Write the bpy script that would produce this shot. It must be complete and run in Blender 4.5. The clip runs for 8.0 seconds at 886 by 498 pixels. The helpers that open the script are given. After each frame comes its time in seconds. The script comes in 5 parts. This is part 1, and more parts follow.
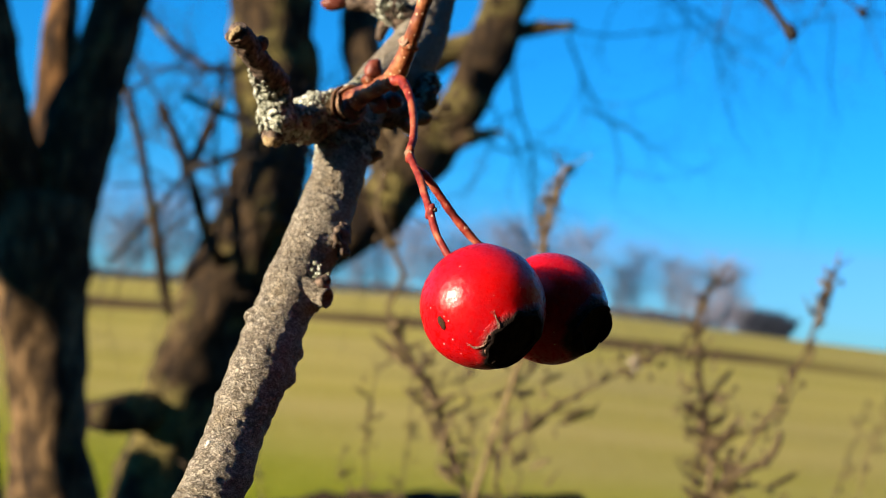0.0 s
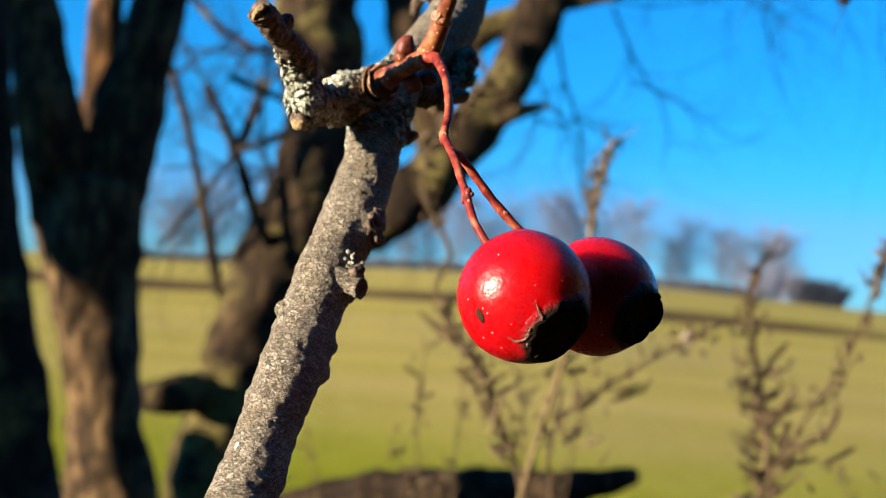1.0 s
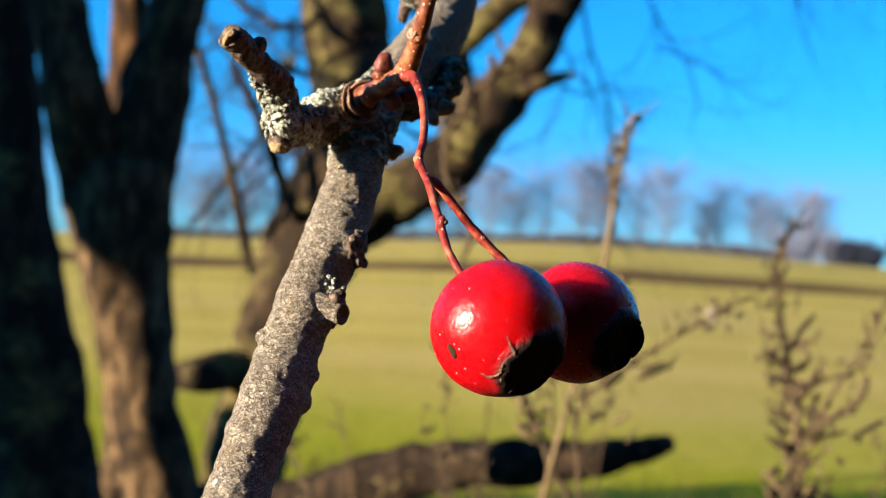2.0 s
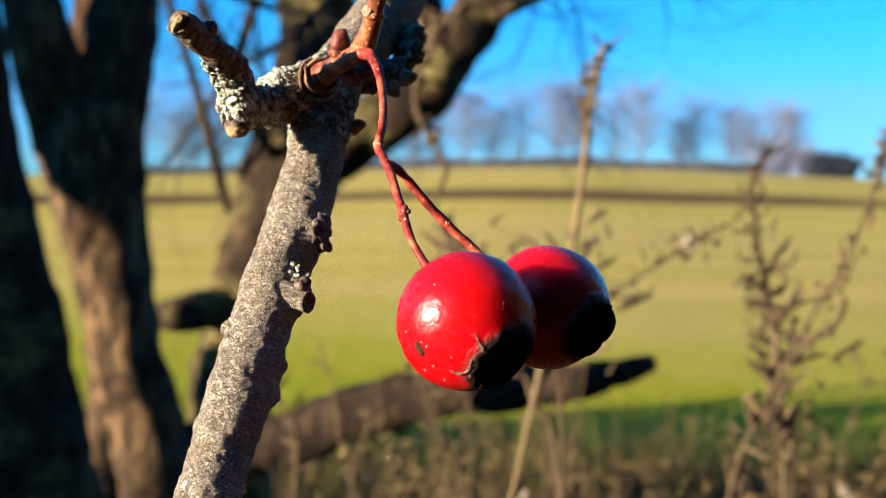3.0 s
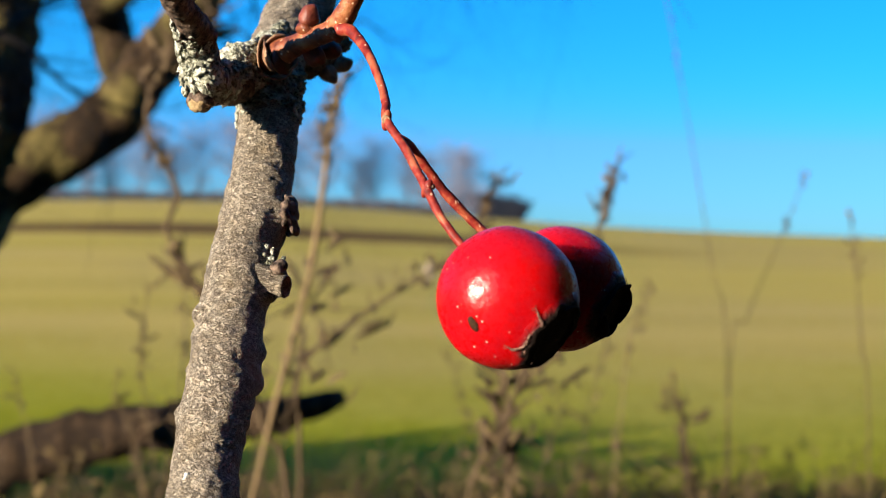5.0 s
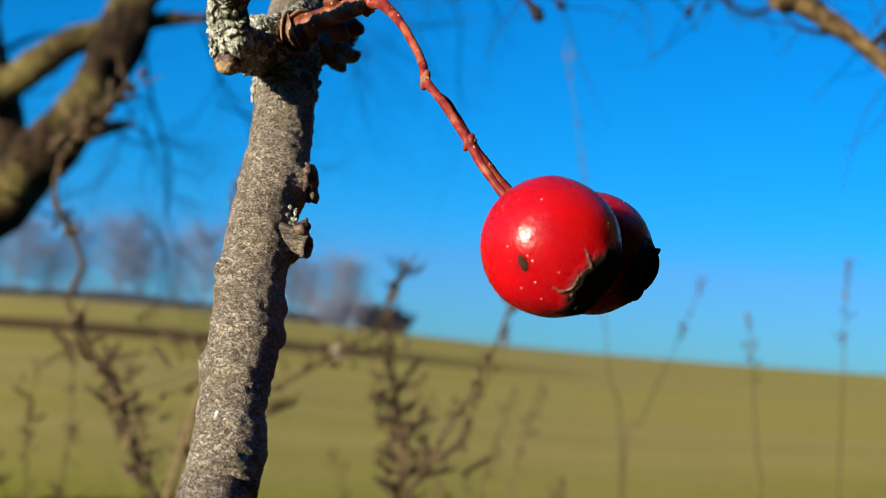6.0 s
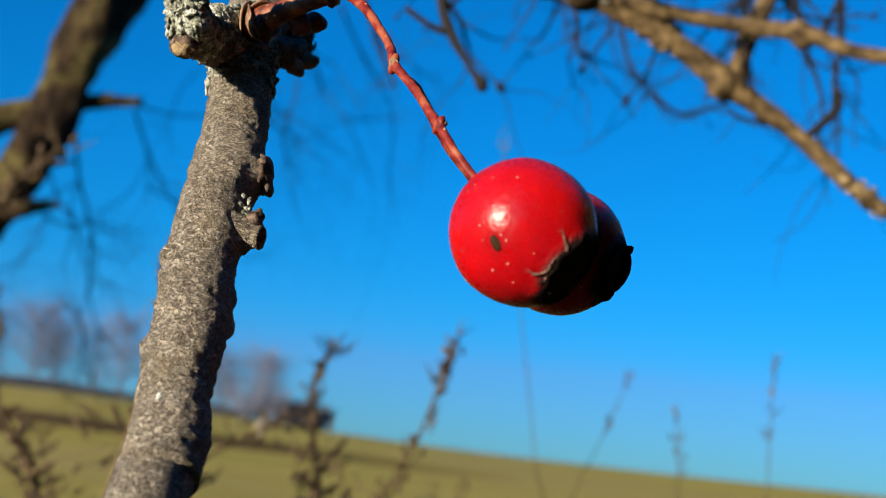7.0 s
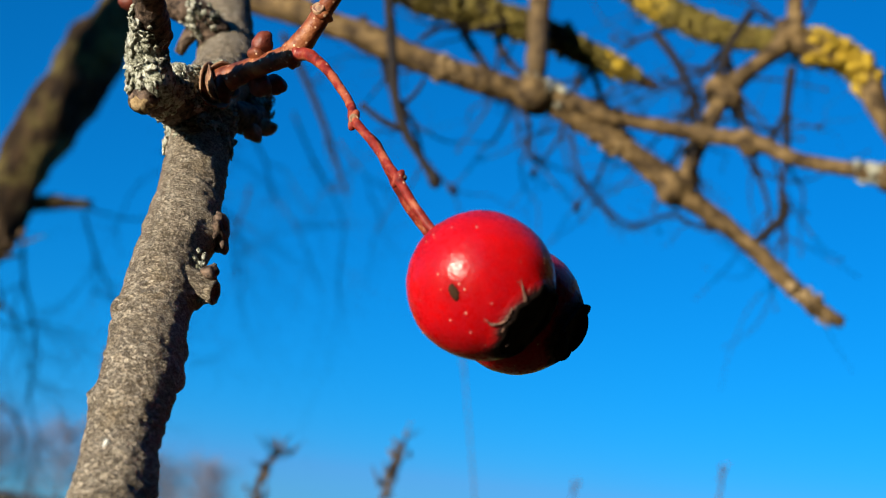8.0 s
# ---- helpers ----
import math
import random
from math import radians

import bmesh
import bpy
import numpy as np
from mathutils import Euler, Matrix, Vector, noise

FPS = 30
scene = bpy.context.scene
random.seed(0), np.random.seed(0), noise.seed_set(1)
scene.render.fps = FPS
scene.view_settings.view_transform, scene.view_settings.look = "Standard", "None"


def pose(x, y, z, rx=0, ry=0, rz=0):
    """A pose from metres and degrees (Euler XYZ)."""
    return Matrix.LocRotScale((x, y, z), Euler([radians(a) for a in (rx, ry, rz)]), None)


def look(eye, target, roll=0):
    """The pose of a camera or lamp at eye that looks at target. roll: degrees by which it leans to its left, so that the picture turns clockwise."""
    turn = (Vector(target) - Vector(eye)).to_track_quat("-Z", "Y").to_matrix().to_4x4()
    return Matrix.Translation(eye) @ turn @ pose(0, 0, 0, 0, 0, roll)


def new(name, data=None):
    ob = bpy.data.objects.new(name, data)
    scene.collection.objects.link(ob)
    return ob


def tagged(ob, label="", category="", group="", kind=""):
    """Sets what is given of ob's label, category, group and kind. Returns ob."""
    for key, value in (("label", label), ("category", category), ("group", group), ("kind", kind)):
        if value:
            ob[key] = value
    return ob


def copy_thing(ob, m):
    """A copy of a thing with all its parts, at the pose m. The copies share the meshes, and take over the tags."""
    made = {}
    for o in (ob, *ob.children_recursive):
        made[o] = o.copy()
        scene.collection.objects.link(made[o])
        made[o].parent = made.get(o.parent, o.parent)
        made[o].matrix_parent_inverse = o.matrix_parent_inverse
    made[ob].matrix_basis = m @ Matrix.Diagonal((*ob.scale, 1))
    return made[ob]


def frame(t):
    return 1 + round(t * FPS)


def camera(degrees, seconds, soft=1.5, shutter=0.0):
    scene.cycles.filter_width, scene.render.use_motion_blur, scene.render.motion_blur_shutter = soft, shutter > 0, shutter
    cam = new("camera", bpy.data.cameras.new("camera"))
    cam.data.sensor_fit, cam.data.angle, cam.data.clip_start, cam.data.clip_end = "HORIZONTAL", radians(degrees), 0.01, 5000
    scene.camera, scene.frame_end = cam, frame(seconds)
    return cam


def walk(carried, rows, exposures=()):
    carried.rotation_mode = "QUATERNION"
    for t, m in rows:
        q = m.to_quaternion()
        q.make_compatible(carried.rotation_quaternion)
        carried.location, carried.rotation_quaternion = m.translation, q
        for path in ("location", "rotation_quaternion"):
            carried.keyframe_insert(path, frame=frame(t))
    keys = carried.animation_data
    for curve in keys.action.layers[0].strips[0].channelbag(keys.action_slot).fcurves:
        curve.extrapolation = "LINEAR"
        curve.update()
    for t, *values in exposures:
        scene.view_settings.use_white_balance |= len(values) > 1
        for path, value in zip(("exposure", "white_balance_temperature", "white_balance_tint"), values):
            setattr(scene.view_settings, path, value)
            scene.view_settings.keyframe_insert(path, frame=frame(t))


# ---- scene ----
cam = camera(36.0, 8.0, soft=0.65)
PATH = [
    (0.0, look((-0.00466, -0.02095, 1.38409), (0.00540, 0.97676, 1.45094), 5.520)),
    (0.5, look((-0.00736, -0.01578, 1.38368), (-0.00269, 0.98246, 1.44269), 5.612)),
    (1.0, look((-0.00337, -0.01100, 1.38617), (-0.02770, 0.98764, 1.43237), 4.473)),
    (1.2, look((-0.00311, -0.00935, 1.38531), (-0.04038, 0.98889, 1.43156), 4.158)),
    (2.3, look((0.00404, -0.00761, 1.39629), (-0.03869, 0.99146, 1.40164), 2.399)),
    (2.5, look((0.00395, -0.00695, 1.39693), (-0.03546, 0.99224, 1.38961), 1.793)),
    (3.0, look((0.00401, -0.00404, 1.40078), (-0.02467, 0.99511, 1.37109), 0.728)),
    (3.5, look((-0.00000, 0.00000, 1.40000), (-0.00000, 0.99872, 1.34941), 0.000)),
    (4.0, look((-0.01155, 0.00538, 1.39856), (0.06291, 1.00081, 1.33874), -0.033)),
    (4.5, look((-0.01926, 0.00559, 1.39707), (0.12828, 0.99413, 1.36495), 0.507)),
    (4.7, look((-0.02534, 0.00373, 1.39596), (0.14668, 0.98863, 1.37615), 1.017)),
    (5.8, look((-0.04760, 0.00407, 1.37914), (0.22082, 0.96462, 1.45190), 3.653)),
    (6.0, look((-0.04940, 0.00714, 1.37466), (0.23201, 0.96261, 1.46349), 4.214)),
    (6.5, look((-0.04954, 0.01158, 1.37189), (0.25550, 0.95457, 1.50499), 5.477)),
    (7.0, look((-0.04953, 0.01733, 1.36344), (0.27478, 0.94880, 1.52832), 6.082)),
    (7.5, look((-0.04864, 0.01963, 1.36113), (0.29384, 0.93673, 1.56517), 6.225)),
    (8.0, look((-0.04906, 0.01942, 1.35771), (0.29595, 0.92465, 1.60572), 6.855)),
]
walk(cam, PATH, exposures=[(0.0, 1.53, 6950, 11), (1.2, 1.65, 6900, 12), (2.3, 1.82, 6800, 14), (3.5, 1.92, 6800, 15), (4.7, 1.68, 6750, 14), (5.8, 1.00, 6500, 10), (8.0, 0.87, 6500, 10)])
# close focus on the fruit: a small phone lens
cam.data.dof.use_dof = True
cam.data.dof.focus_distance = 0.161
cam.data.dof.aperture_fstop = 39.0

# ---- sky and sun: a clear winter day, low sun from the left, a little behind the camera ----
SUN_DIR = Vector((-0.872, -0.462, 0.158)).normalized()
sun_el = math.asin(SUN_DIR.z)
sun_az = math.atan2(SUN_DIR.x, SUN_DIR.y)
world = bpy.data.worlds.new("clear_sky")
scene.world = world
world.use_nodes = True
wt = world.node_tree
bg = wt.nodes["Background"]
sky = wt.nodes.new("ShaderNodeTexSky")
sky.sky_type = 'NISHITA'
sky.sun_disc = False
sky.sun_elevation = sun_el
sky.sun_rotation = sun_az
sky.altitude = 500
sky.air_density = 1.0
sky.dust_density = 0.2
sky.ozone_density = 3.0
# a clear winter sky: deep blue overhead, paler towards the horizon, where the sky holds more red
split = wt.nodes.new("ShaderNodeSeparateColor")
join = wt.nodes.new("ShaderNodeCombineColor")
wt.links.new(sky.outputs[0], split.inputs[0])


def sky_math(op, a, b):
    n = wt.nodes.new("ShaderNodeMath")
    n.operation = op
    for sock, val in zip(n.inputs, (a, b)):
        if hasattr(val, "links"):
            wt.links.new(val, sock)
        else:
            sock.default_value = val
    return n.outputs[0]


pale = sky_math('MINIMUM', sky_math('MULTIPLY', sky_math('DIVIDE', split.outputs[0], split.outputs[2]), 1.75), 1.0)
wt.links.new(sky_math('MULTIPLY', split.outputs[0], sky_math('MULTIPLY', sky_math('POWER', pale, 4.0), 0.30)), join.inputs[0])
haze = sky_math('POWER', pale, 5.0)
wt.links.new(sky_math('MULTIPLY', split.outputs[1], sky_math('SUBTRACT', 0.965, sky_math('MULTIPLY', haze, 0.14))), join.inputs[1])
wt.links.new(sky_math('MULTIPLY', split.outputs[2], sky_math('SUBTRACT', 1.74, sky_math('MULTIPLY', haze, 0.16))), join.inputs[2])
wt.links.new(join.outputs[0], bg.inputs["Color"])
bg.inputs["Strength"].default_value = 0.060
sun = new("sun", bpy.data.lights.new("sun", 'SUN'))
sun.data.energy = 5.0
sun.data.angle = radians(0.55)
sun.data.color = (1.0, 0.87, 0.68)
sun.matrix_world = look(tuple(SUN_DIR * 30), (0, 0, 0))


# ---- materials ----
class Mat:
    """A small builder of node materials in object space, in metres."""

    def __init__(self, name, rough=0.8, spec=0.3):
        self.m = bpy.data.materials.new(name)
        self.m.use_nodes = True
        self.t = self.m.node_tree
        self.b = self.t.nodes["Principled BSDF"]
        self.b.inputs["Roughness"].default_value = rough
        self.b.inputs["Specular IOR Level"].default_value = spec
        self.co = self.t.nodes.new("ShaderNodeTexCoord").outputs["Object"]

    def node(self, kind, **kw):
        n = self.t.nodes.new(kind)
        for k, v in kw.items():
            n.inputs[k].default_value = v
        return n

    def scaled(self, sx, sy, sz):
        n = self.t.nodes.new("ShaderNodeMapping")
        n.inputs["Scale"].default_value = (sx, sy, sz)
        self.t.links.new(self.co, n.inputs["Vector"])
        return n.outputs[0]

    def noise(self, scale, detail=5.0, rough=0.6, co=None, dist=0.0):
        n = self.node("ShaderNodeTexNoise", Scale=scale, Detail=detail, Roughness=rough, Distortion=dist)
        self.t.links.new(co or self.co, n.inputs["Vector"])
        return n.outputs["Fac"]

    def cells(self, scale, co=None, feature='F1'):
        n = self.node("ShaderNodeTexVoronoi", Scale=scale)
        n.feature = feature
        self.t.links.new(co or self.co, n.inputs["Vector"])
        return n.outputs["Distance"]

    def ramp(self, fac, stops):
        n = self.t.nodes.new("ShaderNodeValToRGB")
        e = n.color_ramp.elements
        while len(e) < len(stops):
            e.new(0.5)
        for el, (p, c) in zip(e, stops):
            el.position, el.color = p, (*c, 1) if len(c) == 3 else c
        self.t.links.new(fac, n.inputs["Fac"])
        return n.outputs["Color"]

    def mix(self, fac, a, b, mode='MIX'):
        n = self.t.nodes.new("ShaderNodeMix")
        n.data_type, n.blend_type = 'RGBA', mode
        ins = [i for i in n.inputs if i.enabled]
        for sock, val in zip(ins, (fac, a, b)):
            if hasattr(val, "links"):
                self.t.links.new(val, sock)
            elif isinstance(val, tuple):
                sock.default_value = (*val, 1)
            else:
                sock.default_value = val
        return [o for o in n.outputs if o.enabled][0]

    def math(self, op, a, b=0.0, clamp=False):
        n = self.t.nodes.new("ShaderNodeMath")
        n.operation, n.use_clamp = op, clamp
        for sock, val in zip(n.inputs, (a, b)):
            if hasattr(val, "links"):
                self.t.links.new(val, sock)
            else:
                sock.default_value = val
        return n.outputs[0]

    def step(self, fac, lo, hi):
        n = self.node("ShaderNodeMapRange", **{"From Min": lo, "From Max": hi})
        self.t.links.new(fac, n.inputs["Value"])
        return n.outputs[0]

    def island(self):
        return self.t.nodes.new("ShaderNodeNewGeometry").outputs["Random Per Island"]

    def chance(self):
        return self.t.nodes.new("ShaderNodeObjectInfo").outputs["Random"]

    def color(self, c):
        if hasattr(c, "links"):
            self.t.links.new(c, self.b.inputs["Base Color"])
        else:
            self.b.inputs["Base Color"].default_value = (*c, 1)
        return self

    def rough(self, r):
        self.t.links.new(r, self.b.inputs["Roughness"])
        return self

    def bump(self, h, dist, strength=1.0):
        n = self.node("ShaderNodeBump", Strength=strength, Distance=dist)
        self.t.links.new(h, n.inputs["Height"])
        if self.b.inputs["Normal"].links:
            self.t.links.new(self.b.inputs["Normal"].links[0].from_socket, n.inputs["Normal"])
        self.t.links.new(n.outputs[0], self.b.inputs["Normal"])
        return self


def mat_stem():
    m = Mat("grey_bark", 0.75, 0.25)
    flat = m.scaled(0.85, 0.85, 1.35)
    fine = m.noise(2600, 5, 0.7)
    mid = m.noise(620, 5, 0.65)
    big = m.noise(120, 4, 0.6)
    # winding crevices between small raised scales
    worm = m.math('ABSOLUTE', m.math('SUBTRACT', m.noise(1150, 3, 0.55, flat, 1.3), 0.5))
    crev = m.step(worm, 0.07, 0.008)
    worm2 = m.math('ABSOLUTE', m.math('SUBTRACT', m.noise(1700, 2, 0.5, flat, 1.0), 0.5))
    crev2 = m.step(worm2, 0.08, 0.01)
    base = m.ramp(fine, [(0.36, (0.205, 0.170, 0.124)), (0.50, (0.427, 0.368, 0.277)), (0.64, (0.684, 0.611, 0.482))])
    warm = m.ramp(mid, [(0.38, (0.231, 0.179, 0.119)), (0.50, (0.427, 0.362, 0.266)), (0.62, (0.581, 0.515, 0.403))])
    c = m.mix(0.42, base, warm)
    c = m.mix(m.math('MULTIPLY', m.step(m.noise(1500, 4, 0.65, flat, 0.8), 0.56, 0.64), 0.7), c, (0.701, 0.635, 0.504))
    c = m.mix(m.math('MULTIPLY', m.step(big, 0.50, 0.62), 0.40), c, (0.342, 0.277, 0.187))
    c = m.mix(m.math('MULTIPLY', crev2, 0.42), c, (0.094, 0.073, 0.050))
    c = m.mix(m.math('MULTIPLY', crev, 0.62), c, (0.048, 0.036, 0.025))
    # thin straw-coloured stain patches
    c = m.mix(m.math('MULTIPLY', m.step(m.noise(210, 4, 0.6), 0.55, 0.68), 0.30), c, (0.393, 0.298, 0.166))
    m.color(c)
    h = m.math('SUBTRACT', m.math('MULTIPLY', fine, 0.7), m.math('ADD', m.math('MULTIPLY', crev, 0.8), m.math('MULTIPLY', crev2, 0.45)))
    m.bump(mid, 0.0006, 0.9).bump(h, 0.00034, 1.0)
    return m.m


def mat_tree(name, top, mossy):
    m = Mat(name, 0.9, 0.15)
    co = m.scaled(1, 1, 0.35)
    fis = m.noise(28, 6, 0.65, co)
    big = m.noise(5.0, 4, 0.6)
    c = m.ramp(fis, [(0.38, (0.014, 0.009, 0.006)), (0.50, tuple(0.33 * k for k in top)), (0.62, top)])
    moss = m.ramp(m.noise(60, 4, 0.7), [(0.35, (0.026, 0.022, 0.008)), (0.65, (0.22, 0.183, 0.060))])
    c = m.mix(m.step(big, mossy, mossy + 0.14), c, moss)
    m.color(c).bump(fis, 0.03, 0.9)
    return m.m


def mat_twig(name, lo, hi, scale=900, rough=0.75):
    m = Mat(name, rough, 0.3)
    n = m.noise(scale, 5, 0.65)
    c = m.ramp(n, [(0.38, lo), (0.64, hi)])
    m.color(c).bump(n, 0.5 / scale, 1.0)
    return m.m


def mat_lichen(name, a, b, c):
    m = Mat(name, 0.95, 0.1)
    n = m.noise(1800, 5, 0.7)
    r = m.island()
    v = m.noise(520, 4, 0.6)
    cell = m.step(m.cells(2300, None, 'DISTANCE_TO_EDGE'), 0.02, 0.20)
    col = m.mix(m.step(v, 0.42, 0.58), m.ramp(n, [(0.42, a), (0.56, b)]), m.ramp(n, [(0.38, a), (0.46, b), (0.57, c)]))
    col = m.mix(m.math('MULTIPLY', m.math('SUBTRACT', 1.0, cell), 0.22), col, a)
    col = m.mix(m.math('MULTIPLY', m.step(r, 0.75, 1.0), 0.35), col, a)
    m.color(col).bump(n, 0.0005, 1.0)
    return m.m


def mat_red_bark():
    m = Mat("red_brown_bark", 0.5, 0.4)
    n = m.noise(420, 5, 0.6)
    f = m.noise(2200, 4, 0.6)
    c = m.ramp(n, [(0.34, (0.070, 0.015, 0.007)), (0.50, (0.20, 0.053, 0.018)), (0.66, (0.36, 0.145, 0.058))])
    dots = m.cells(900)
    c = m.mix(m.step(dots, 0.20, 0.13), c, (0.62, 0.40, 0.24))
    m.color(c).bump(f, 0.00015, 0.6).bump(n, 0.0004, 0.5)
    return m.m


def mat_stalk():
    m = Mat("red_stalk", 0.55, 0.25)
    n = m.noise(500, 5, 0.6)
    c = m.ramp(n, [(0.32, (0.075, 0.008, 0.006)), (0.50, (0.20, 0.018, 0.012)), (0.66, (0.33, 0.095, 0.045))])
    dots = m.cells(1050, m.scaled(1.3, 1.3, 0.6))
    c = m.mix(m.math('MULTIPLY', m.step(dots, 0.25, 0.13), m.step(m.noise(520, 4), 0.47, 0.60)), c, (0.70, 0.42, 0.30))
    m.color(c).bump(n, 0.0003, 0.6).bump(m.noise(2600, 4), 0.0001, 0.5)
    return m.m


def mat_berry(name, center, axis, open_at):
    """Glossy skin with a dark brown, uneven-edged ring round the calyx: dried skin and painted shade."""
    m = Mat(name, 0.3, 0.33)
    n = m.noise(110, 4, 0.55)
    f = m.noise(1500, 4, 0.6)
    c = m.ramp(n, [(0.3, (0.29, 0.0018, 0.0060)), (0.55, (0.43, 0.0028, 0.0056)), (0.75, (0.50, 0.004, 0.004))])
    c = m.mix(m.step(m.noise(4200, 3, 0.6), 0.66, 0.80), c, (0.50, 0.03, 0.02))
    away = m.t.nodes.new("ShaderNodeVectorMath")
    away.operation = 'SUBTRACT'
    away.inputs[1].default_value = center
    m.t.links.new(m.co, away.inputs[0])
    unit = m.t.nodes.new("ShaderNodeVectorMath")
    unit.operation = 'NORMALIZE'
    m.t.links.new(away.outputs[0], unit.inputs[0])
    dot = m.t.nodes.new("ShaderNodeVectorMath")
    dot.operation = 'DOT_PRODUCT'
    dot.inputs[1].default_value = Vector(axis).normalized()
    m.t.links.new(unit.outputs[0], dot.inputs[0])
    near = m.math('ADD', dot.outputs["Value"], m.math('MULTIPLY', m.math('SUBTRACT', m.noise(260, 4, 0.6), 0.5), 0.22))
    # dried skin, its soft edge widened to paint in shade beside the calyx
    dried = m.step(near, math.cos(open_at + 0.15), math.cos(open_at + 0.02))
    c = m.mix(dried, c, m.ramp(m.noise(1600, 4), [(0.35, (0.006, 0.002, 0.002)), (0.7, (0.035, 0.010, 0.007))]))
    m.color(c)
    m.rough(m.mix(m.math('MULTIPLY', dried, 0.8), m.ramp(m.noise(1400, 5, 0.7), [(0.3, (0.22, 0.22, 0.22)), (0.75, (0.37, 0.37, 0.37))]), (0.8, 0.8, 0.8)))
    m.t.links.new(m.math('SUBTRACT', 1.0, dried), m.b.inputs["Subsurface Weight"])
    m.b.inputs["Subsurface Radius"].default_value = (1.0, 0.10, 0.08)
    m.b.inputs["Subsurface Scale"].default_value = 0.007
    m.bump(f, 0.00010, 0.7).bump(m.noise(300, 3), 0.00025, 0.35).bump(m.math('MULTIPLY', m.noise(900, 4, 0.6), dried), 0.0006, 1.0)
    return m.m


def mat_ground():
    m = Mat("meadow", 1.0, 0.0)
    sep = m.t.nodes.new("ShaderNodeSeparateXYZ")
    m.t.links.new(m.co, sep.inputs[0])
    y = sep.outputs["Y"]
    big = m.noise(0.05, 4, 0.6)
    rows = m.noise(0.35, 6, 0.65, m.scaled(0.07, 1, 1))
    fine = m.noise(6, 6, 0.7)
    warp = m.math('ADD', y, m.math('MULTIPLY', m.math('SUBTRACT', m.noise(0.06, 3), 0.5), 14.0))
    green = m.ramp(rows, [(0.36, (0.373, 0.300, 0.052)), (0.5, (0.443, 0.348, 0.071)), (0.64, (0.529, 0.400, 0.108))])
    green = m.mix(m.step(fine, 0.35, 0.75), green, (0.496, 0.394, 0.106))
    lush = m.ramp(fine, [(0.3, (0.227, 0.243, 0.013)), (0.7, (0.356, 0.351, 0.037))])
    c = m.mix(m.step(warp, 10.0, 17.0), lush, green)
    straw = m.ramp(fine, [(0.3, (0.354, 0.257, 0.089)), (0.7, (0.514, 0.399, 0.160))])
    c = m.mix(m.math('MULTIPLY', m.step(big, 0.45, 0.6), 0.5), c, straw)
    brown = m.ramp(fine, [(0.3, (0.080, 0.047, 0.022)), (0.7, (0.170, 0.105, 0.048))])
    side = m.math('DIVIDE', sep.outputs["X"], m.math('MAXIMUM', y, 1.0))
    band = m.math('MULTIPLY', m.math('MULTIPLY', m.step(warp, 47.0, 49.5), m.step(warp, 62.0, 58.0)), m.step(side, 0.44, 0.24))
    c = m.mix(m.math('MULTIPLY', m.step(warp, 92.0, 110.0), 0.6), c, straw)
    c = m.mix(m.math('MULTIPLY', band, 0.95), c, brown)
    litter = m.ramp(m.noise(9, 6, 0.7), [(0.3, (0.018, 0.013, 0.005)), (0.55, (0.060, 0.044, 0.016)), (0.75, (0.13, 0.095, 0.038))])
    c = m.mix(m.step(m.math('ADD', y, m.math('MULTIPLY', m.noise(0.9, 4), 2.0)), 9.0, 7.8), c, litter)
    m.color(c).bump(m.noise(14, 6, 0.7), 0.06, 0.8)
    return m.m


def mat_dry(name, lo, mid, hi):
    m = Mat(name, 0.85, 0.2)
    r = m.island()
    n = m.noise(160, 4, 0.6)
    f = m.math('ADD', m.math('MULTIPLY', r, 0.7), m.math('MULTIPLY', n, 0.4))
    m.color(m.ramp(f, [(0.20, lo), (0.60, mid), (1.0, hi)]))
    m.bump(n, 0.001, 0.6)
    return m.m


def mat_plain(name, lo, hi, scale, rough=0.8, spec=0.3, depth=0.0003):
    m = Mat(name, rough, spec)
    n = m.noise(scale, 5, 0.65)
    m.color(m.ramp(n, [(0.3, lo), (0.7, hi)])).bump(n, depth, 0.8)
    return m.m


GREY_BARK = mat_stem()
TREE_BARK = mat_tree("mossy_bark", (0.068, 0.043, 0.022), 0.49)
# shade is painted into the low-limb, twig and dark-trunk bark colours
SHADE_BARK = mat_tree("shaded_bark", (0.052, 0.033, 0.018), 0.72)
DEEP_SHADE_BARK = mat_tree("deep_shade_bark", (0.048, 0.030, 0.015), 0.54)
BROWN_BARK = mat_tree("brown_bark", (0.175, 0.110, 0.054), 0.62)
# the brown bark again, darkened for its limbs in shade
BROWN_BARK_SHADE = mat_tree("brown_bark_in_shade", (0.165, 0.085, 0.034), 0.60)
STUB_BARK = mat_twig("dark_brown_bark", (0.016, 0.010, 0.007), (0.20, 0.14, 0.10), 1100)
LICHEN = mat_lichen("grey_green_lichen", (0.09, 0.092, 0.060), (0.46, 0.48, 0.38), (0.76, 0.77, 0.68))
PALE_LICHEN = mat_lichen("pale_lichen", (0.34, 0.35, 0.31), (0.62, 0.64, 0.58), (0.85, 0.86, 0.80))
YELLOW_LICHEN = mat_lichen("yellow_lichen", (0.30, 0.19, 0.015), (0.58, 0.41, 0.04), (0.66, 0.52, 0.10))
OLIVE_LICHEN = mat_lichen("olive_lichen", (0.05, 0.043, 0.010), (0.17, 0.135, 0.03), (0.33, 0.27, 0.08))
RED_BARK, STALK_RED = mat_red_bark(), mat_stalk()
SCALE_BROWN = mat_plain("bud_scale", (0.09, 0.032, 0.018), (0.46, 0.30, 0.18), 700, 0.6, 0.35)
